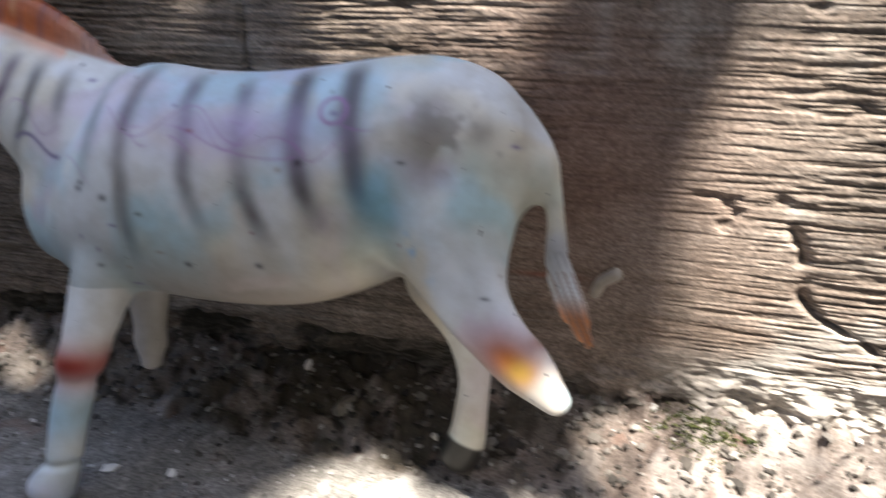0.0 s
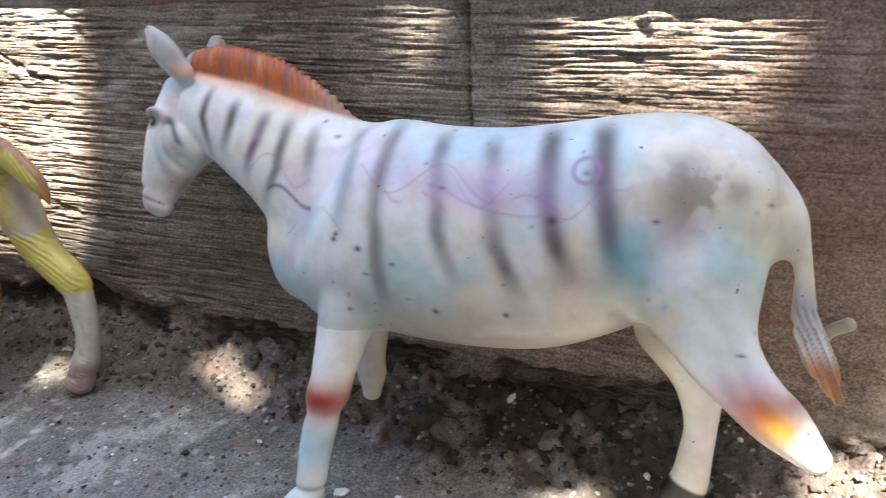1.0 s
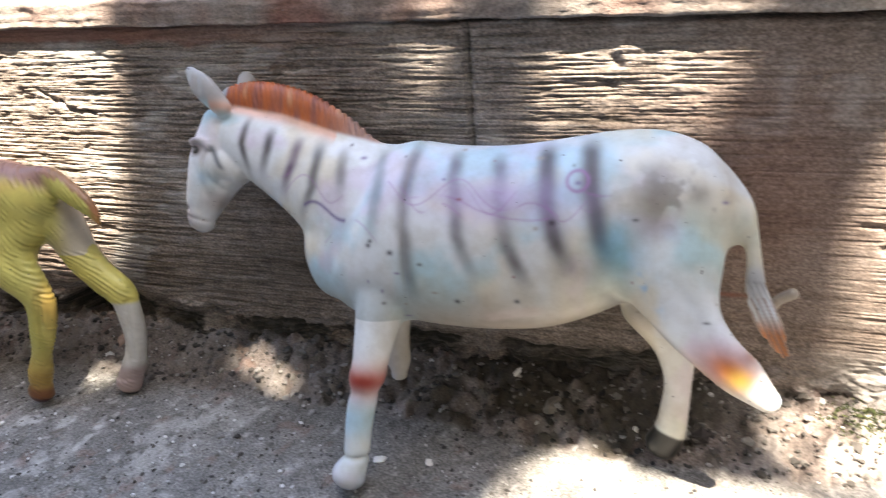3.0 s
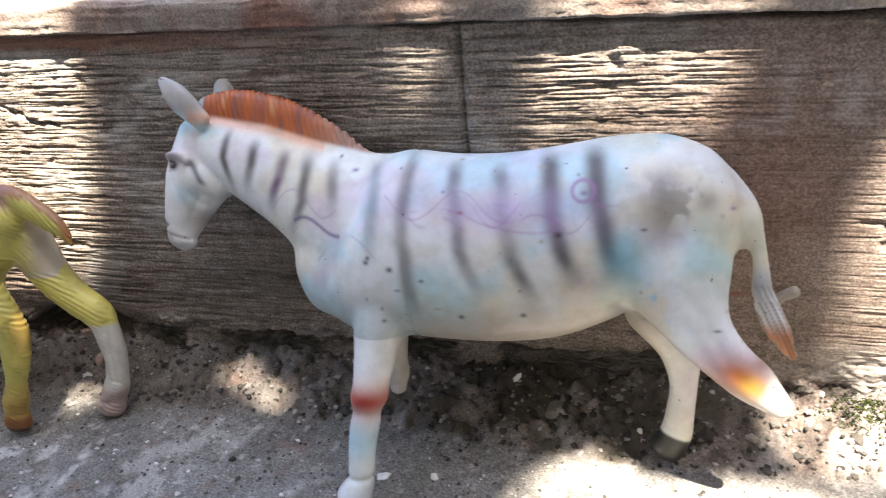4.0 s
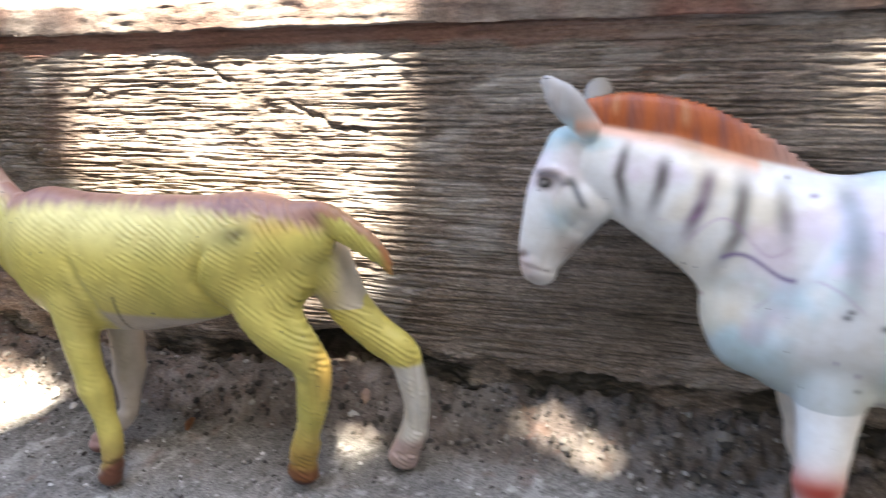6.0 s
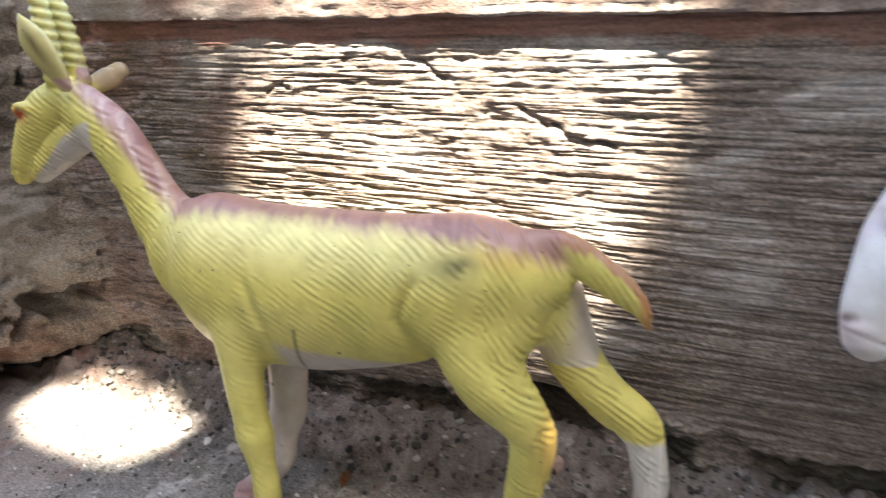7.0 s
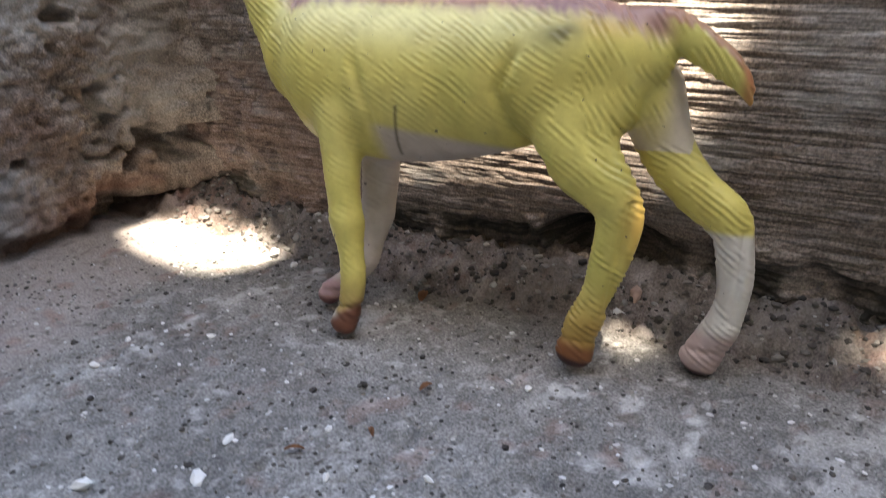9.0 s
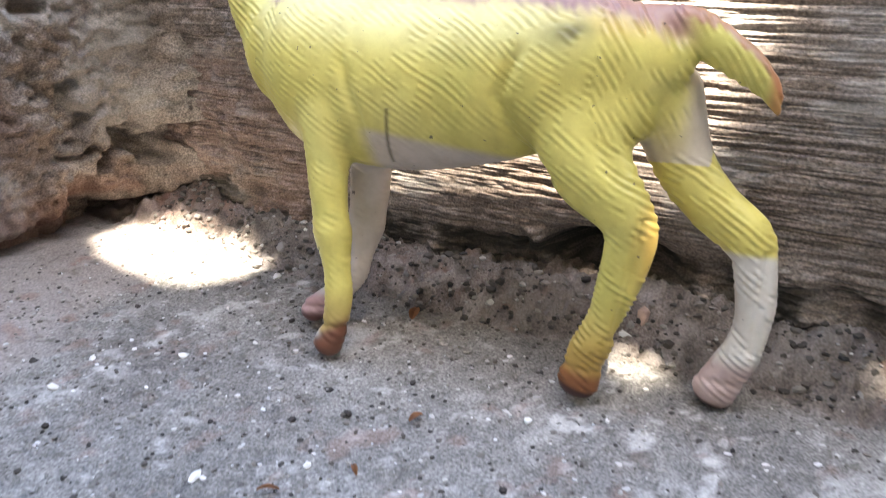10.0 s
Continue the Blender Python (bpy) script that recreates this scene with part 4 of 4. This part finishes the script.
    back = smooth(lim + 0.005, lim - 0.003, spine - z) * (x > -0.235) * (z > 0.1) * smooth(-0.006, -0.016, x)
    hairs = fractal((x + 0.6 * z) * 420, (z - 0.6 * x) * 130, 551, 3)
    c = lay(c, 0.92 * back, (0.34, 0.175, 0.165))
    c = lay(c, 0.6 * back * smooth(0.5, 0.7, n2), (0.5, 0.32, 0.3))
    c = lay(c, 0.4 * back * smooth(0.5, 0.68, hairs), (0.22, 0.1, 0.105))
    c = lay(c, 0.6 * spot(x, z, -0.03, 0.131, 0.016, 0.005) * (1 - back), (0.62, 0.38, 0.1))
    # yellow fades paler towards the spine
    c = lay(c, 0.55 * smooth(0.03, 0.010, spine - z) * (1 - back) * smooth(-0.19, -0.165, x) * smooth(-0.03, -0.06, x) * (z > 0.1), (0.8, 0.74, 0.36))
    c = lay(c, 0.45 * smooth(0.3, 0.7, np.sin((0.85 * x + 0.5 * z) * 2 * math.pi / 0.0042)) * back * smooth(-0.165, -0.185, x), (0.62, 0.5, 0.42))
    # thigh crease and hollow: their shading painted in olive
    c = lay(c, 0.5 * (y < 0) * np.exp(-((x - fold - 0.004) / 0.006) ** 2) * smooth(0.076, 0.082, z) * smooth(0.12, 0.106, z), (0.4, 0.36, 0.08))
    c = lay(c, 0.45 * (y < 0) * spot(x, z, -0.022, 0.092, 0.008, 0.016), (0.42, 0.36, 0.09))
    # pale belly, inner legs, throat
    pale = (0.58, 0.5, 0.46)
    c = lay(c, 0.9 * smooth(0.0895, 0.0855, z + 0.1 * (x + 0.1)) * smooth(-0.128, -0.118, x) * smooth(-0.05, -0.058, x) * (z > 0.06), pale)
    between_legs = np.interp(z, [0.0, 0.03, 0.055, 0.075, 0.1], [-0.0112, -0.0095, -0.0045, -0.001, 0.003])
    c = lay(c, 0.95 * smooth(-0.001, 0.001, y - between_legs) * smooth(0.105, 0.095, z) * (x < -0.1), (0.6, 0.54, 0.5))
    c = lay(c, 0.9 * smooth(-0.002, 0.004, y) * smooth(0.124, 0.118, z) * (z > 0.088) * (x > -0.06) * (x < 0.0), (0.62, 0.55, 0.47))
    c = lay(c, 0.9 * smooth(0.0015, -0.0015, z - np.interp(x, [-0.27, -0.2631, -0.2481, -0.2354, -0.222], [0.140, 0.1465, 0.1578, 0.169, 0.1745])) * (x < -0.218) * (x > -0.268) * (z < 0.176), (0.55, 0.5, 0.46))
    # far hind leg: white below the hock
    farh = (x > -0.012) * (y > 0.0) * (z < 0.1)
    c = lay(c, 0.95 * farh * smooth(0.0615, 0.0585, z), (0.6, 0.58, 0.54))
    c = lay(c, 0.8 * farh * smooth(0.024, 0.018, z), (0.46, 0.33, 0.31))
    # brown back of the far thigh, with its shade in the paint
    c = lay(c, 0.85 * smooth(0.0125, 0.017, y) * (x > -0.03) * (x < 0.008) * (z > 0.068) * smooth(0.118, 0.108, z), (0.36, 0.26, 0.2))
    # brown shank and feet
    nearh = (x > -0.055) * (x < -0.005) * (y < 0.002)
    c = lay(c, 0.7 * nearh * smooth(0.045, 0.015, z), (0.4, 0.2, 0.05))
    c = lay(c, 0.6 * nearh * spot(x, z, -0.012, 0.064, 0.006, 0.02), (0.38, 0.18, 0.05))
    c = lay(c, 0.9 * nearh * smooth(0.016, 0.009, z + 0.15 * (x + 0.03)), (0.2, 0.065, 0.028))
    nf = (x > -0.15) * (x < -0.11) * (y < -0.008)
    c = lay(c, 0.6 * nf * smooth(0.03, 0.012, z), (0.38, 0.22, 0.1))
    c = lay(c, 0.9 * nf * smooth(0.010, 0.004, z - 0.6 * (x + 0.135)), (0.13, 0.035, 0.03))
    ff = (x < -0.12) * (x > -0.17) * (y > -0.01) * (z < 0.05)
    c = lay(c, 0.9 * ff * smooth(0.019, 0.014, z), (0.45, 0.27, 0.27))
    c = lay(c, 0.9 * ff * smooth(0.0085, 0.0055, z), (0.14, 0.05, 0.045))
    c = lay(c, 0.95 * (x > -0.06) * smooth(0.0062, 0.0042, z + 0.25 * np.where(x < 0, x + 0.03, x - 0.013)), (0.05, 0.016, 0.015))
    # white glint painted on the near fore hoof
    c = lay(c, 0.8 * spot(x, z, -0.1365, 0.0065, 0.0028, 0.0016) * (y < -0.008), (0.7, 0.68, 0.64))
    # tail, horns, ears, eye
    c = lay(c, 0.75 * smooth(-0.018, -0.01, x) * (z > 0.1) * smooth(-0.0005, 0.0015, z - np.interp(x, [-0.018, -0.0025, 0.0075, 0.0145, 0.018], [0.1335, 0.1285, 0.122, 0.1145, 0.108]) - 0.0022 + 0.0045 * (hairs - 0.5)), (0.36, 0.13, 0.12))
    c = lay(c, 0.8 * smooth(0.012, 0.0165, x) * (z > 0.1) * (z < 0.12) * (y < 0.01) * (y > -0.01), (0.4, 0.16, 0.06))
    c = lay(c, 0.85 * horn, (0.58, 0.53, 0.2))
    c = lay(c, 0.5 * horn * (np.sin(2 * math.pi * (z + 0.2 * x) / 0.0043) < -0.2), (0.3, 0.24, 0.08))
    c = lay(c, 0.85 * smooth(0.0095, 0.0125, y) * smooth(0.186, 0.190, z) * (x > -0.2375), (0.42, 0.33, 0.19))
    ear = (z > 0.193) & (y < -0.0112) & ~horn
    c = lay(c, 0.9 * ear, (0.5, 0.45, 0.17))
    c = lay(c, 0.85 * ear * np.exp(-((x + 0.2345 + 0.45 * (z - 0.206)) / 0.003) ** 2 - ((z - 0.206) / 0.008) ** 2), (0.2, 0.15, 0.06))
    c = lay(c, 0.95 * np.exp(-((x + 0.2590) / 0.0050) ** 2 - ((z - 0.1780) / 0.0028) ** 2), (0.5, 0.05, 0.03))
    c = lay(c, 0.85 * spot(x, z, -0.045, 0.127, 0.009, 0.0045) * smooth(0.45, 0.6, n1), (0.1, 0.09, 0.04))
    c = lay(c, 0.8 * np.exp(-((x + 0.111 - 0.1 * (z - 0.1)) / 0.0008) ** 2) * (z < 0.098) * (z > 0.078) * (y < 0), (0.1, 0.07, 0.03))
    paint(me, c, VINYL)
    ob = new("toy_antelope", me)
    ob.matrix_world = pose(-0.22, -0.063, 0, 0, 0, 3.4) @ pose(0, 0, 0, -13, 0, 0)
    return tagged(ob, "yellow-green plastic toy antelope with mauve back and ringed horns", "toy animal")


toy_zebra()
toy_antelope()


# ---- small things on the ground and wall ----
def lump(bm, c, r, squash, rng, turn=None):
    """One little uneven stone."""
    n = len(bm.verts)
    made = bmesh.ops.create_icosphere(bm, subdivisions=1, radius=1.0)["verts"]
    t = turn or Euler((rng.uniform(-0.4, 0.4), rng.uniform(-0.4, 0.4), rng.uniform(0, 6.28))).to_matrix()
    for v in made:
        w = v.co * rng.uniform(0.75, 1.2)
        v.co = Vector(c) + t @ Vector((w.x * r[0], w.y * r[1], w.z * r[2] * squash))


def grit():
    """Loose grains over the ground and the crumbling fillet."""
    rng = random.Random(3)
    ico = bmesh.new()
    bmesh.ops.create_icosphere(ico, subdivisions=1, radius=1.0)
    shape = [tuple(v.co) for v in ico.verts]
    tri = [tuple(v.index for v in f.verts) for f in ico.faces]
    ico.free()
    spots = []
    while len(spots) < 10500:
        x, y = rng.uniform(-0.54, 0.3), rng.uniform(-0.26, 0.0)
        edge = float(strip_edge(np.array([x]))[0])
        if y > edge or rng.random() < 0.42:
            spots.append((x, y, y > edge))
    arr = np.array([(a, b) for a, b, _ in spots])
    zs_ = ground_z(arr[:, 0], arr[:, 1])
    verts, faces = [], []
    for (x, y, strip), z in zip(spots, zs_):
        r = rng.choice((0.0003, 0.0004, 0.0005, 0.0007, 0.0009, 0.0012)) * (rng.uniform(1.0, 2.4) if strip else 1.0)
        if rng.random() < 0.02:
            r *= 1.8
        k, a = len(verts), rng.uniform(0, 3.14)
        sx, sy, sz = r * rng.uniform(0.7, 1.3), r * rng.uniform(0.7, 1.3), r * rng.uniform(0.5, 0.9)
        for u, v, w in shape:
            u, v, w = u * sx * rng.uniform(0.65, 1.2), v * sy * rng.uniform(0.65, 1.2), w * rng.uniform(0.6, 1.2)
            verts.append((x + u * math.cos(a) - v * math.sin(a), y + u * math.sin(a) + v * math.cos(a), z + w * sz))
        faces += [tuple(k + i for i in f) for f in tri]
    me = bpy.data.meshes.new("grit")
    me.from_pydata(verts, [], faces)
    me.materials.append(GRIT)
    tagged(new("grit", me), "dark and pale grit grains scattered over the cement ground", "grit", kind="stuff")


def stone(name, x, y, r, material, label, category, seed, z=None, turn=None, group=""):
    rng = random.Random(seed)
    bm = bmesh.new()
    lump(bm, (0, 0, 0), r, 1.0, rng, turn)
    if max(r) > 0.004:
        bmesh.ops.subdivide_edges(bm, edges=bm.edges, cuts=1, use_grid_fill=True)
        for v in bm.verts:
            v.co *= rng.uniform(0.93, 1.07)
    me = bpy.data.meshes.new(name)
    bm.to_mesh(me)
    bm.free()
    me.materials.append(material)
    ob = new(name, me)
    zz = float(ground_z(np.array([x]), np.array([y]))[0]) + r[2] * 0.45 if z is None else z
    ob.matrix_world = pose(x, y, zz)
    return tagged(ob, label, category, group)


grit()


def flecks():
    """Thin pale mineral flakes lying flat on the screed."""
    rng = random.Random(31)
    verts, faces = [], []
    for _ in range(900):
        x, y = rng.uniform(-0.52, 0.1), rng.uniform(-0.26, -0.05)
        z = float(ground_z(np.array([x]), np.array([y]))[0])
        r, a, k = rng.choice((0.0004, 0.0005, 0.0007, 0.0009, 0.0013)), rng.uniform(0, 6.28), len(verts)
        ring = [(math.cos(a + 1.257 * i) * r * rng.uniform(0.6, 1.3), math.sin(a + 1.257 * i) * r * rng.uniform(0.5, 1.0)) for i in range(5)]
        tilt = rng.uniform(-0.3, 0.3)
        verts += [(x + u, y + v, z + 0.0004 + u * tilt) for u, v in ring] + [(x + u * 1.1, y + v * 1.1, z - 0.0006) for u, v in ring]
        faces += [tuple(range(k, k + 5))] + [(k + i, k + 5 + i, k + 5 + (i + 1) % 5, k + (i + 1) % 5) for i in range(5)]
    me = bpy.data.meshes.new("pale_flecks")
    me.from_pydata(verts, [], faces)
    me.materials.append(grit_material("pale_mineral", [(0.0, (0.32, 0.31, 0.3)), (0.5, (0.5, 0.49, 0.48)), (1.0, (0.72, 0.71, 0.7))]))
    tagged(new("pale_flecks", me), "tiny pale flakes scattered over the cement ground", "grit", kind="stuff")


flecks()


def moss():
    """A low cushion of moss at the wall foot."""
    rng = random.Random(12)
    verts, faces = [], []
    for _ in range(750):
        x, y = rng.gauss(0.187, 0.010), rng.gauss(-0.012, 0.005)
        z = float(ground_z(np.array([x]), np.array([y]))[0])
        k, r = len(verts), rng.uniform(0.0005, 0.0013)
        for _ in range(4):
            verts.append((x + rng.uniform(-r, r), y + rng.uniform(-r, r), z + rng.uniform(-0.3, 1.6) * r))
        faces += [(k, k + 1, k + 2), (k, k + 2, k + 3), (k, k + 3, k + 1), (k + 1, k + 3, k + 2)]
    me = bpy.data.meshes.new("moss")
    me.from_pydata(verts, [], faces)
    me.materials.append(grit_material("moss_green", [(0.0, (0.03, 0.04, 0.012)), (0.5, (0.05, 0.062, 0.02)), (1.0, (0.1, 0.105, 0.04))]))
    tagged(new("moss", me), "dull green moss cushion on the crumbling wall foot", "moss", kind="stuff")


moss()
CHIP = plain("pale_stone", (0.74, 0.73, 0.7), 0.7, 0.1)
GREY = plain("grey_stone", (0.27, 0.25, 0.22), 0.85, 0.3)
BROWN = plain("dry_leaf_brown", (0.3, 0.14, 0.07), 0.8, 0.3)
BLACK = plain("dark_stone", (0.045, 0.038, 0.035), 0.6, 0.4)
TWIG = plain("bleached_twig", (0.42, 0.38, 0.33), 0.7, 0.15)
for i, (x, y, a, b) in enumerate(((-0.343, -0.167, 0.0022, 0.0014), (-0.338, -0.185, 0.0022, 0.0030), (-0.368, -0.206, 0.0036, 0.0020), (-0.437, -0.139, 0.0017, 0.0013),
                                  (-0.404, -0.12, 0.0018, 0.0014), (-0.30, -0.165, 0.0016, 0.001), (-0.315, -0.145, 0.0012, 0.001), (-0.27, -0.15, 0.0017, 0.0009),
                                  (-0.43, -0.16, 0.0022, 0.0012), (-0.262, -0.09, 0.0018, 0.0012), (-0.036, -0.072, 0.0028, 0.0022), (-0.012, -0.068, 0.002, 0.0015),
                                  (-0.445, -0.036, 0.0035, 0.0026), (-0.452, -0.03, 0.0025, 0.0022), (-0.425, -0.042, 0.0025, 0.002), (0.086, -0.038, 0.002, 0.0012), (-0.247, -0.02, 0.004, 0.0025))):
    stone("stone_chip", x, y, (a * 1.35, b * 1.35, 0.0013 if a < 0.003 else 0.002), CHIP, "small pale stone chip lying on the cement ground", "stone", 20 + i, group="pale chips")
for i, (x, y, a) in enumerate(((-0.385, -0.075, 0.0013), (-0.31, -0.09, 0.0012), (-0.335, -0.13, 0.0014), (-0.41, -0.175, 0.0013), (-0.29, -0.11, 0.0011), (-0.255, -0.125, 0.0012), (-0.36, -0.145, 0.001), (-0.46, -0.1, 0.0013))):
    stone("pebble", x, y, (a * 1.3, a * 1.2, a), BLACK, "tiny dark pebble on the grey cement ground", "pebble", 60 + i, group="dark pebbles")
stone("embedded_stone", 0.042, -0.018, (0.009, 0.006, 0.007), GREY, "grey stone set in the crumbling wall foot", "stone", 91, z=0.005)
stone("stone_sliver", 0.021, -0.012, (0.0016, 0.0012, 0.0048), CHIP, "upright pale stone sliver in the wall foot", "stone", 92, z=0.019, turn=Euler((0.3, 0.5, 0)).to_matrix())
stone("dark_stone", 0.114, -0.030, (0.0085, 0.0045, 0.0045), BLACK, "dark flat stone beside the zebra's hind hoof", "stone", 93, z=0.006)
stone("stone_chip", 0.083, -0.030, (0.0016, 0.0013, 0.0028), CHIP, "upright white stone chip beside the zebra's hoof", "stone", 95, z=0.006, group="pale chips")
stone("rock_fragment", -0.243, -0.012, (0.0045, 0.003, 0.003), plain("pinkish_stone", (0.42, 0.3, 0.24)), "pinkish stone fragment at the wall foot", "stone", 94)


def flake(name, x, y, length, width, turn, label):
    bm = bmesh.new()
    n = 6
    rows = []
    for i in range(n + 1):
        t = i / n
        w = width * math.sin(math.pi * (0.12 + 0.8 * t))
        rows.append([bm.verts.new((length * (t - 0.5), s * w * 0.5, 0.0012 * math.sin(3 * t) + 0.0006 * abs(s))) for s in (-1, 0, 1)])
    for a, b in zip(rows, rows[1:]):
        for k in range(2):
            bm.faces.new((a[k], a[k + 1], b[k + 1], b[k]))
    bmesh.ops.solidify(bm, geom=bm.faces[:], thickness=0.0003)
    me = bpy.data.meshes.new(name)
    bm.to_mesh(me)
    bm.free()
    me.materials.append(BROWN)
    ob = new(name, me)
    ob.matrix_world = pose(x, y, float(ground_z(np.array([x]), np.array([y]))[0]) + 0.0012, 0, 0, turn)
    tagged(ob, label, "leaf")


flake("dry_leaf_scrap", -0.339, -0.043, 0.011, 0.005, 110, "curled rust-brown leaf scrap on the cement ground")
flake("dry_leaf_scrap", -0.297, -0.108, 0.006, 0.003, 70, "small tan leaf scrap on the cement ground")
flake("dry_leaf_scrap", -0.318, -0.16, 0.007, 0.002, 30, "thin brown leaf scrap on the cement ground")
flake("dry_leaf_scrap", -0.3, -0.14, 0.005, 0.002, 140, "dark curled leaf scrap on the cement ground")

bm = bmesh.new()
limb(bm, [(0.1405, -0.003, 0.064, 0.0022), (0.1425, -0.006, 0.0705, 0.0024), (0.1475, -0.0085, 0.0755, 0.0026)], 1.0, n=4, sides=10)
bmesh.ops.recalc_face_normals(bm, faces=bm.faces)
me = bpy.data.meshes.new("twig_stub")
bm.to_mesh(me)
bm.free()
me.materials.append(TWIG)
me.polygons.foreach_set("use_smooth", np.ones(len(me.polygons), dtype=bool))
tagged(new("twig_stub", me), "short bleached twig stub sticking from the wall", "twig")

# ---- leafy tree overhead, out of view, that dapples the sunlight ----
# openings in the leaves: the lit places on the wall (x, z, half width, half height) and on the ground (x, y, ...)
# the last number says how open the leaves are there
WALL_GAPS = [(-0.31, 0.132, 0.1, 0.086, 1), (-0.233, 0.17, 0.038, 0.044, 1), (0.08, 0.18, 0.054, 0.034, 0.9), (-0.022, 0.188, 0.03, 0.018, 0.8), (0.31, 0.09, 0.142, 0.15, 0.68)]
GROUND_GAPS = [(0.125, -0.102, 0.105, 0.053, 0.5), (0.06, -0.080, 0.036, 0.037, 0.5), (0.24, -0.02, 0.105, 0.035, 0.5), (-0.497, -0.046, 0.058, 0.03, 0.85), (-0.15, -0.014, 0.016, 0.007, 0.38), (-0.125, -0.023, 0.016, 0.007, 0.38),
               (-0.1, -0.037, 0.016, 0.007, 0.38), (-0.24, -0.038, 0.015, 0.007, 0.4)]


def lit(c):
    """How open the leaves stand for the sun's rays through these points (n, 3): 0 to 1."""
    x, y, z = c.T
    t = y / TO_SUN.y
    wx, wz = x - TO_SUN.x * t, z - TO_SUN.z * t
    wall = 1.0 * ((wz > 0.245) | ((wz > 0.2) & (wx < -0.18) & (wx > -0.42)))
    for a, b, rx, rz, much in WALL_GAPS:
        wall = np.maximum(wall, much * (((wx - a) / rx) ** 2 + ((wz - b) / rz) ** 2 < 1))
    t = z / TO_SUN.z
    gx, gy = x - TO_SUN.x * t, y - TO_SUN.y * t
    ground = np.zeros(len(x))
    for a, b, rx, ry, much in GROUND_GAPS:
        ground = np.maximum(ground, much * (((gx - a) / rx) ** 2 + ((gy - b) / ry) ** 2 < 1))
    return np.where(wz > 0, wall, ground)


def leaf(verts, faces, c, s, rng):
    turn = Euler((rng.uniform(-0.6, 0.6), rng.uniform(-0.6, 0.6), rng.uniform(0, 6.28))).to_matrix()
    k = len(verts)
    for a, b, h in ((-1, 0, 0), (-0.4, 0.5, 0.1), (0.4, 0.42, 0.1), (1, 0, -0.1), (0.4, -0.42, 0.1), (-0.4, -0.5, 0.1)):
        verts.append(c + turn @ Vector((a * s, b * s, h * s)))
    faces += [(k, k + 1, k + 5), (k + 1, k + 2, k + 4, k + 5), (k + 2, k + 3, k + 4)]


def overhead_tree():
    rng = random.Random(7)
    e1 = (Vector((1, 0, 0)) - TO_SUN * TO_SUN.x).normalized()
    e2 = TO_SUN.cross(e1)
    verts, faces = [], []
    n = 130000
    far = np.random.RandomState(9)
    u, v = far.uniform(-1.0, 0.9, n), far.uniform(-0.75, 0.75, n)
    d = far.uniform(1.75, 2.1, n)
    E1, E2 = np.array(e1), np.array(e2)
    c = d[:, None] * np.array(TO_SUN) + u[:, None] * E1 + v[:, None] * E2
    gaps = lit(c)
    sparse = (gaps > 0) & (far.rand(n) < -np.log(np.maximum(gaps, 1e-6)) / 5.5)
    size = np.where(gaps > 0, np.where(sparse, 0.0075, 0.0), 0.0095)
    for s in (0.012, 0.02, 0.034, 0.055):
        free = gaps == 0
        for a in np.linspace(0, 2 * math.pi, 13)[:-1]:
            for r in (1.0, 0.7, 0.4)[:1 if s < 0.015 else 3]:
                free &= lit(c + (math.cos(a) * E1 + math.sin(a) * E2) * s * r) == 0
        size = np.where(free, s, size)
    keep = (size > 0) & (far.rand(n) < np.where(size > 0.05, 0.2, np.where(size > 0.03, 0.25, np.where(size > 0.015, 0.6, 1.0))))
    for p, s in zip(c[keep], size[keep]):
        leaf(verts, faces, Vector(p), float(s), rng)
    me = bpy.data.meshes.new("foliage")
    me.from_pydata(verts, [], faces)
    me.materials.append(plain("green_leaf", (0.05, 0.09, 0.025), 0.6))
    tagged(new("overhanging_branches", me), "leafy green branches overhead that dapple the sunlight", "foliage", kind="stuff")


overhead_tree()
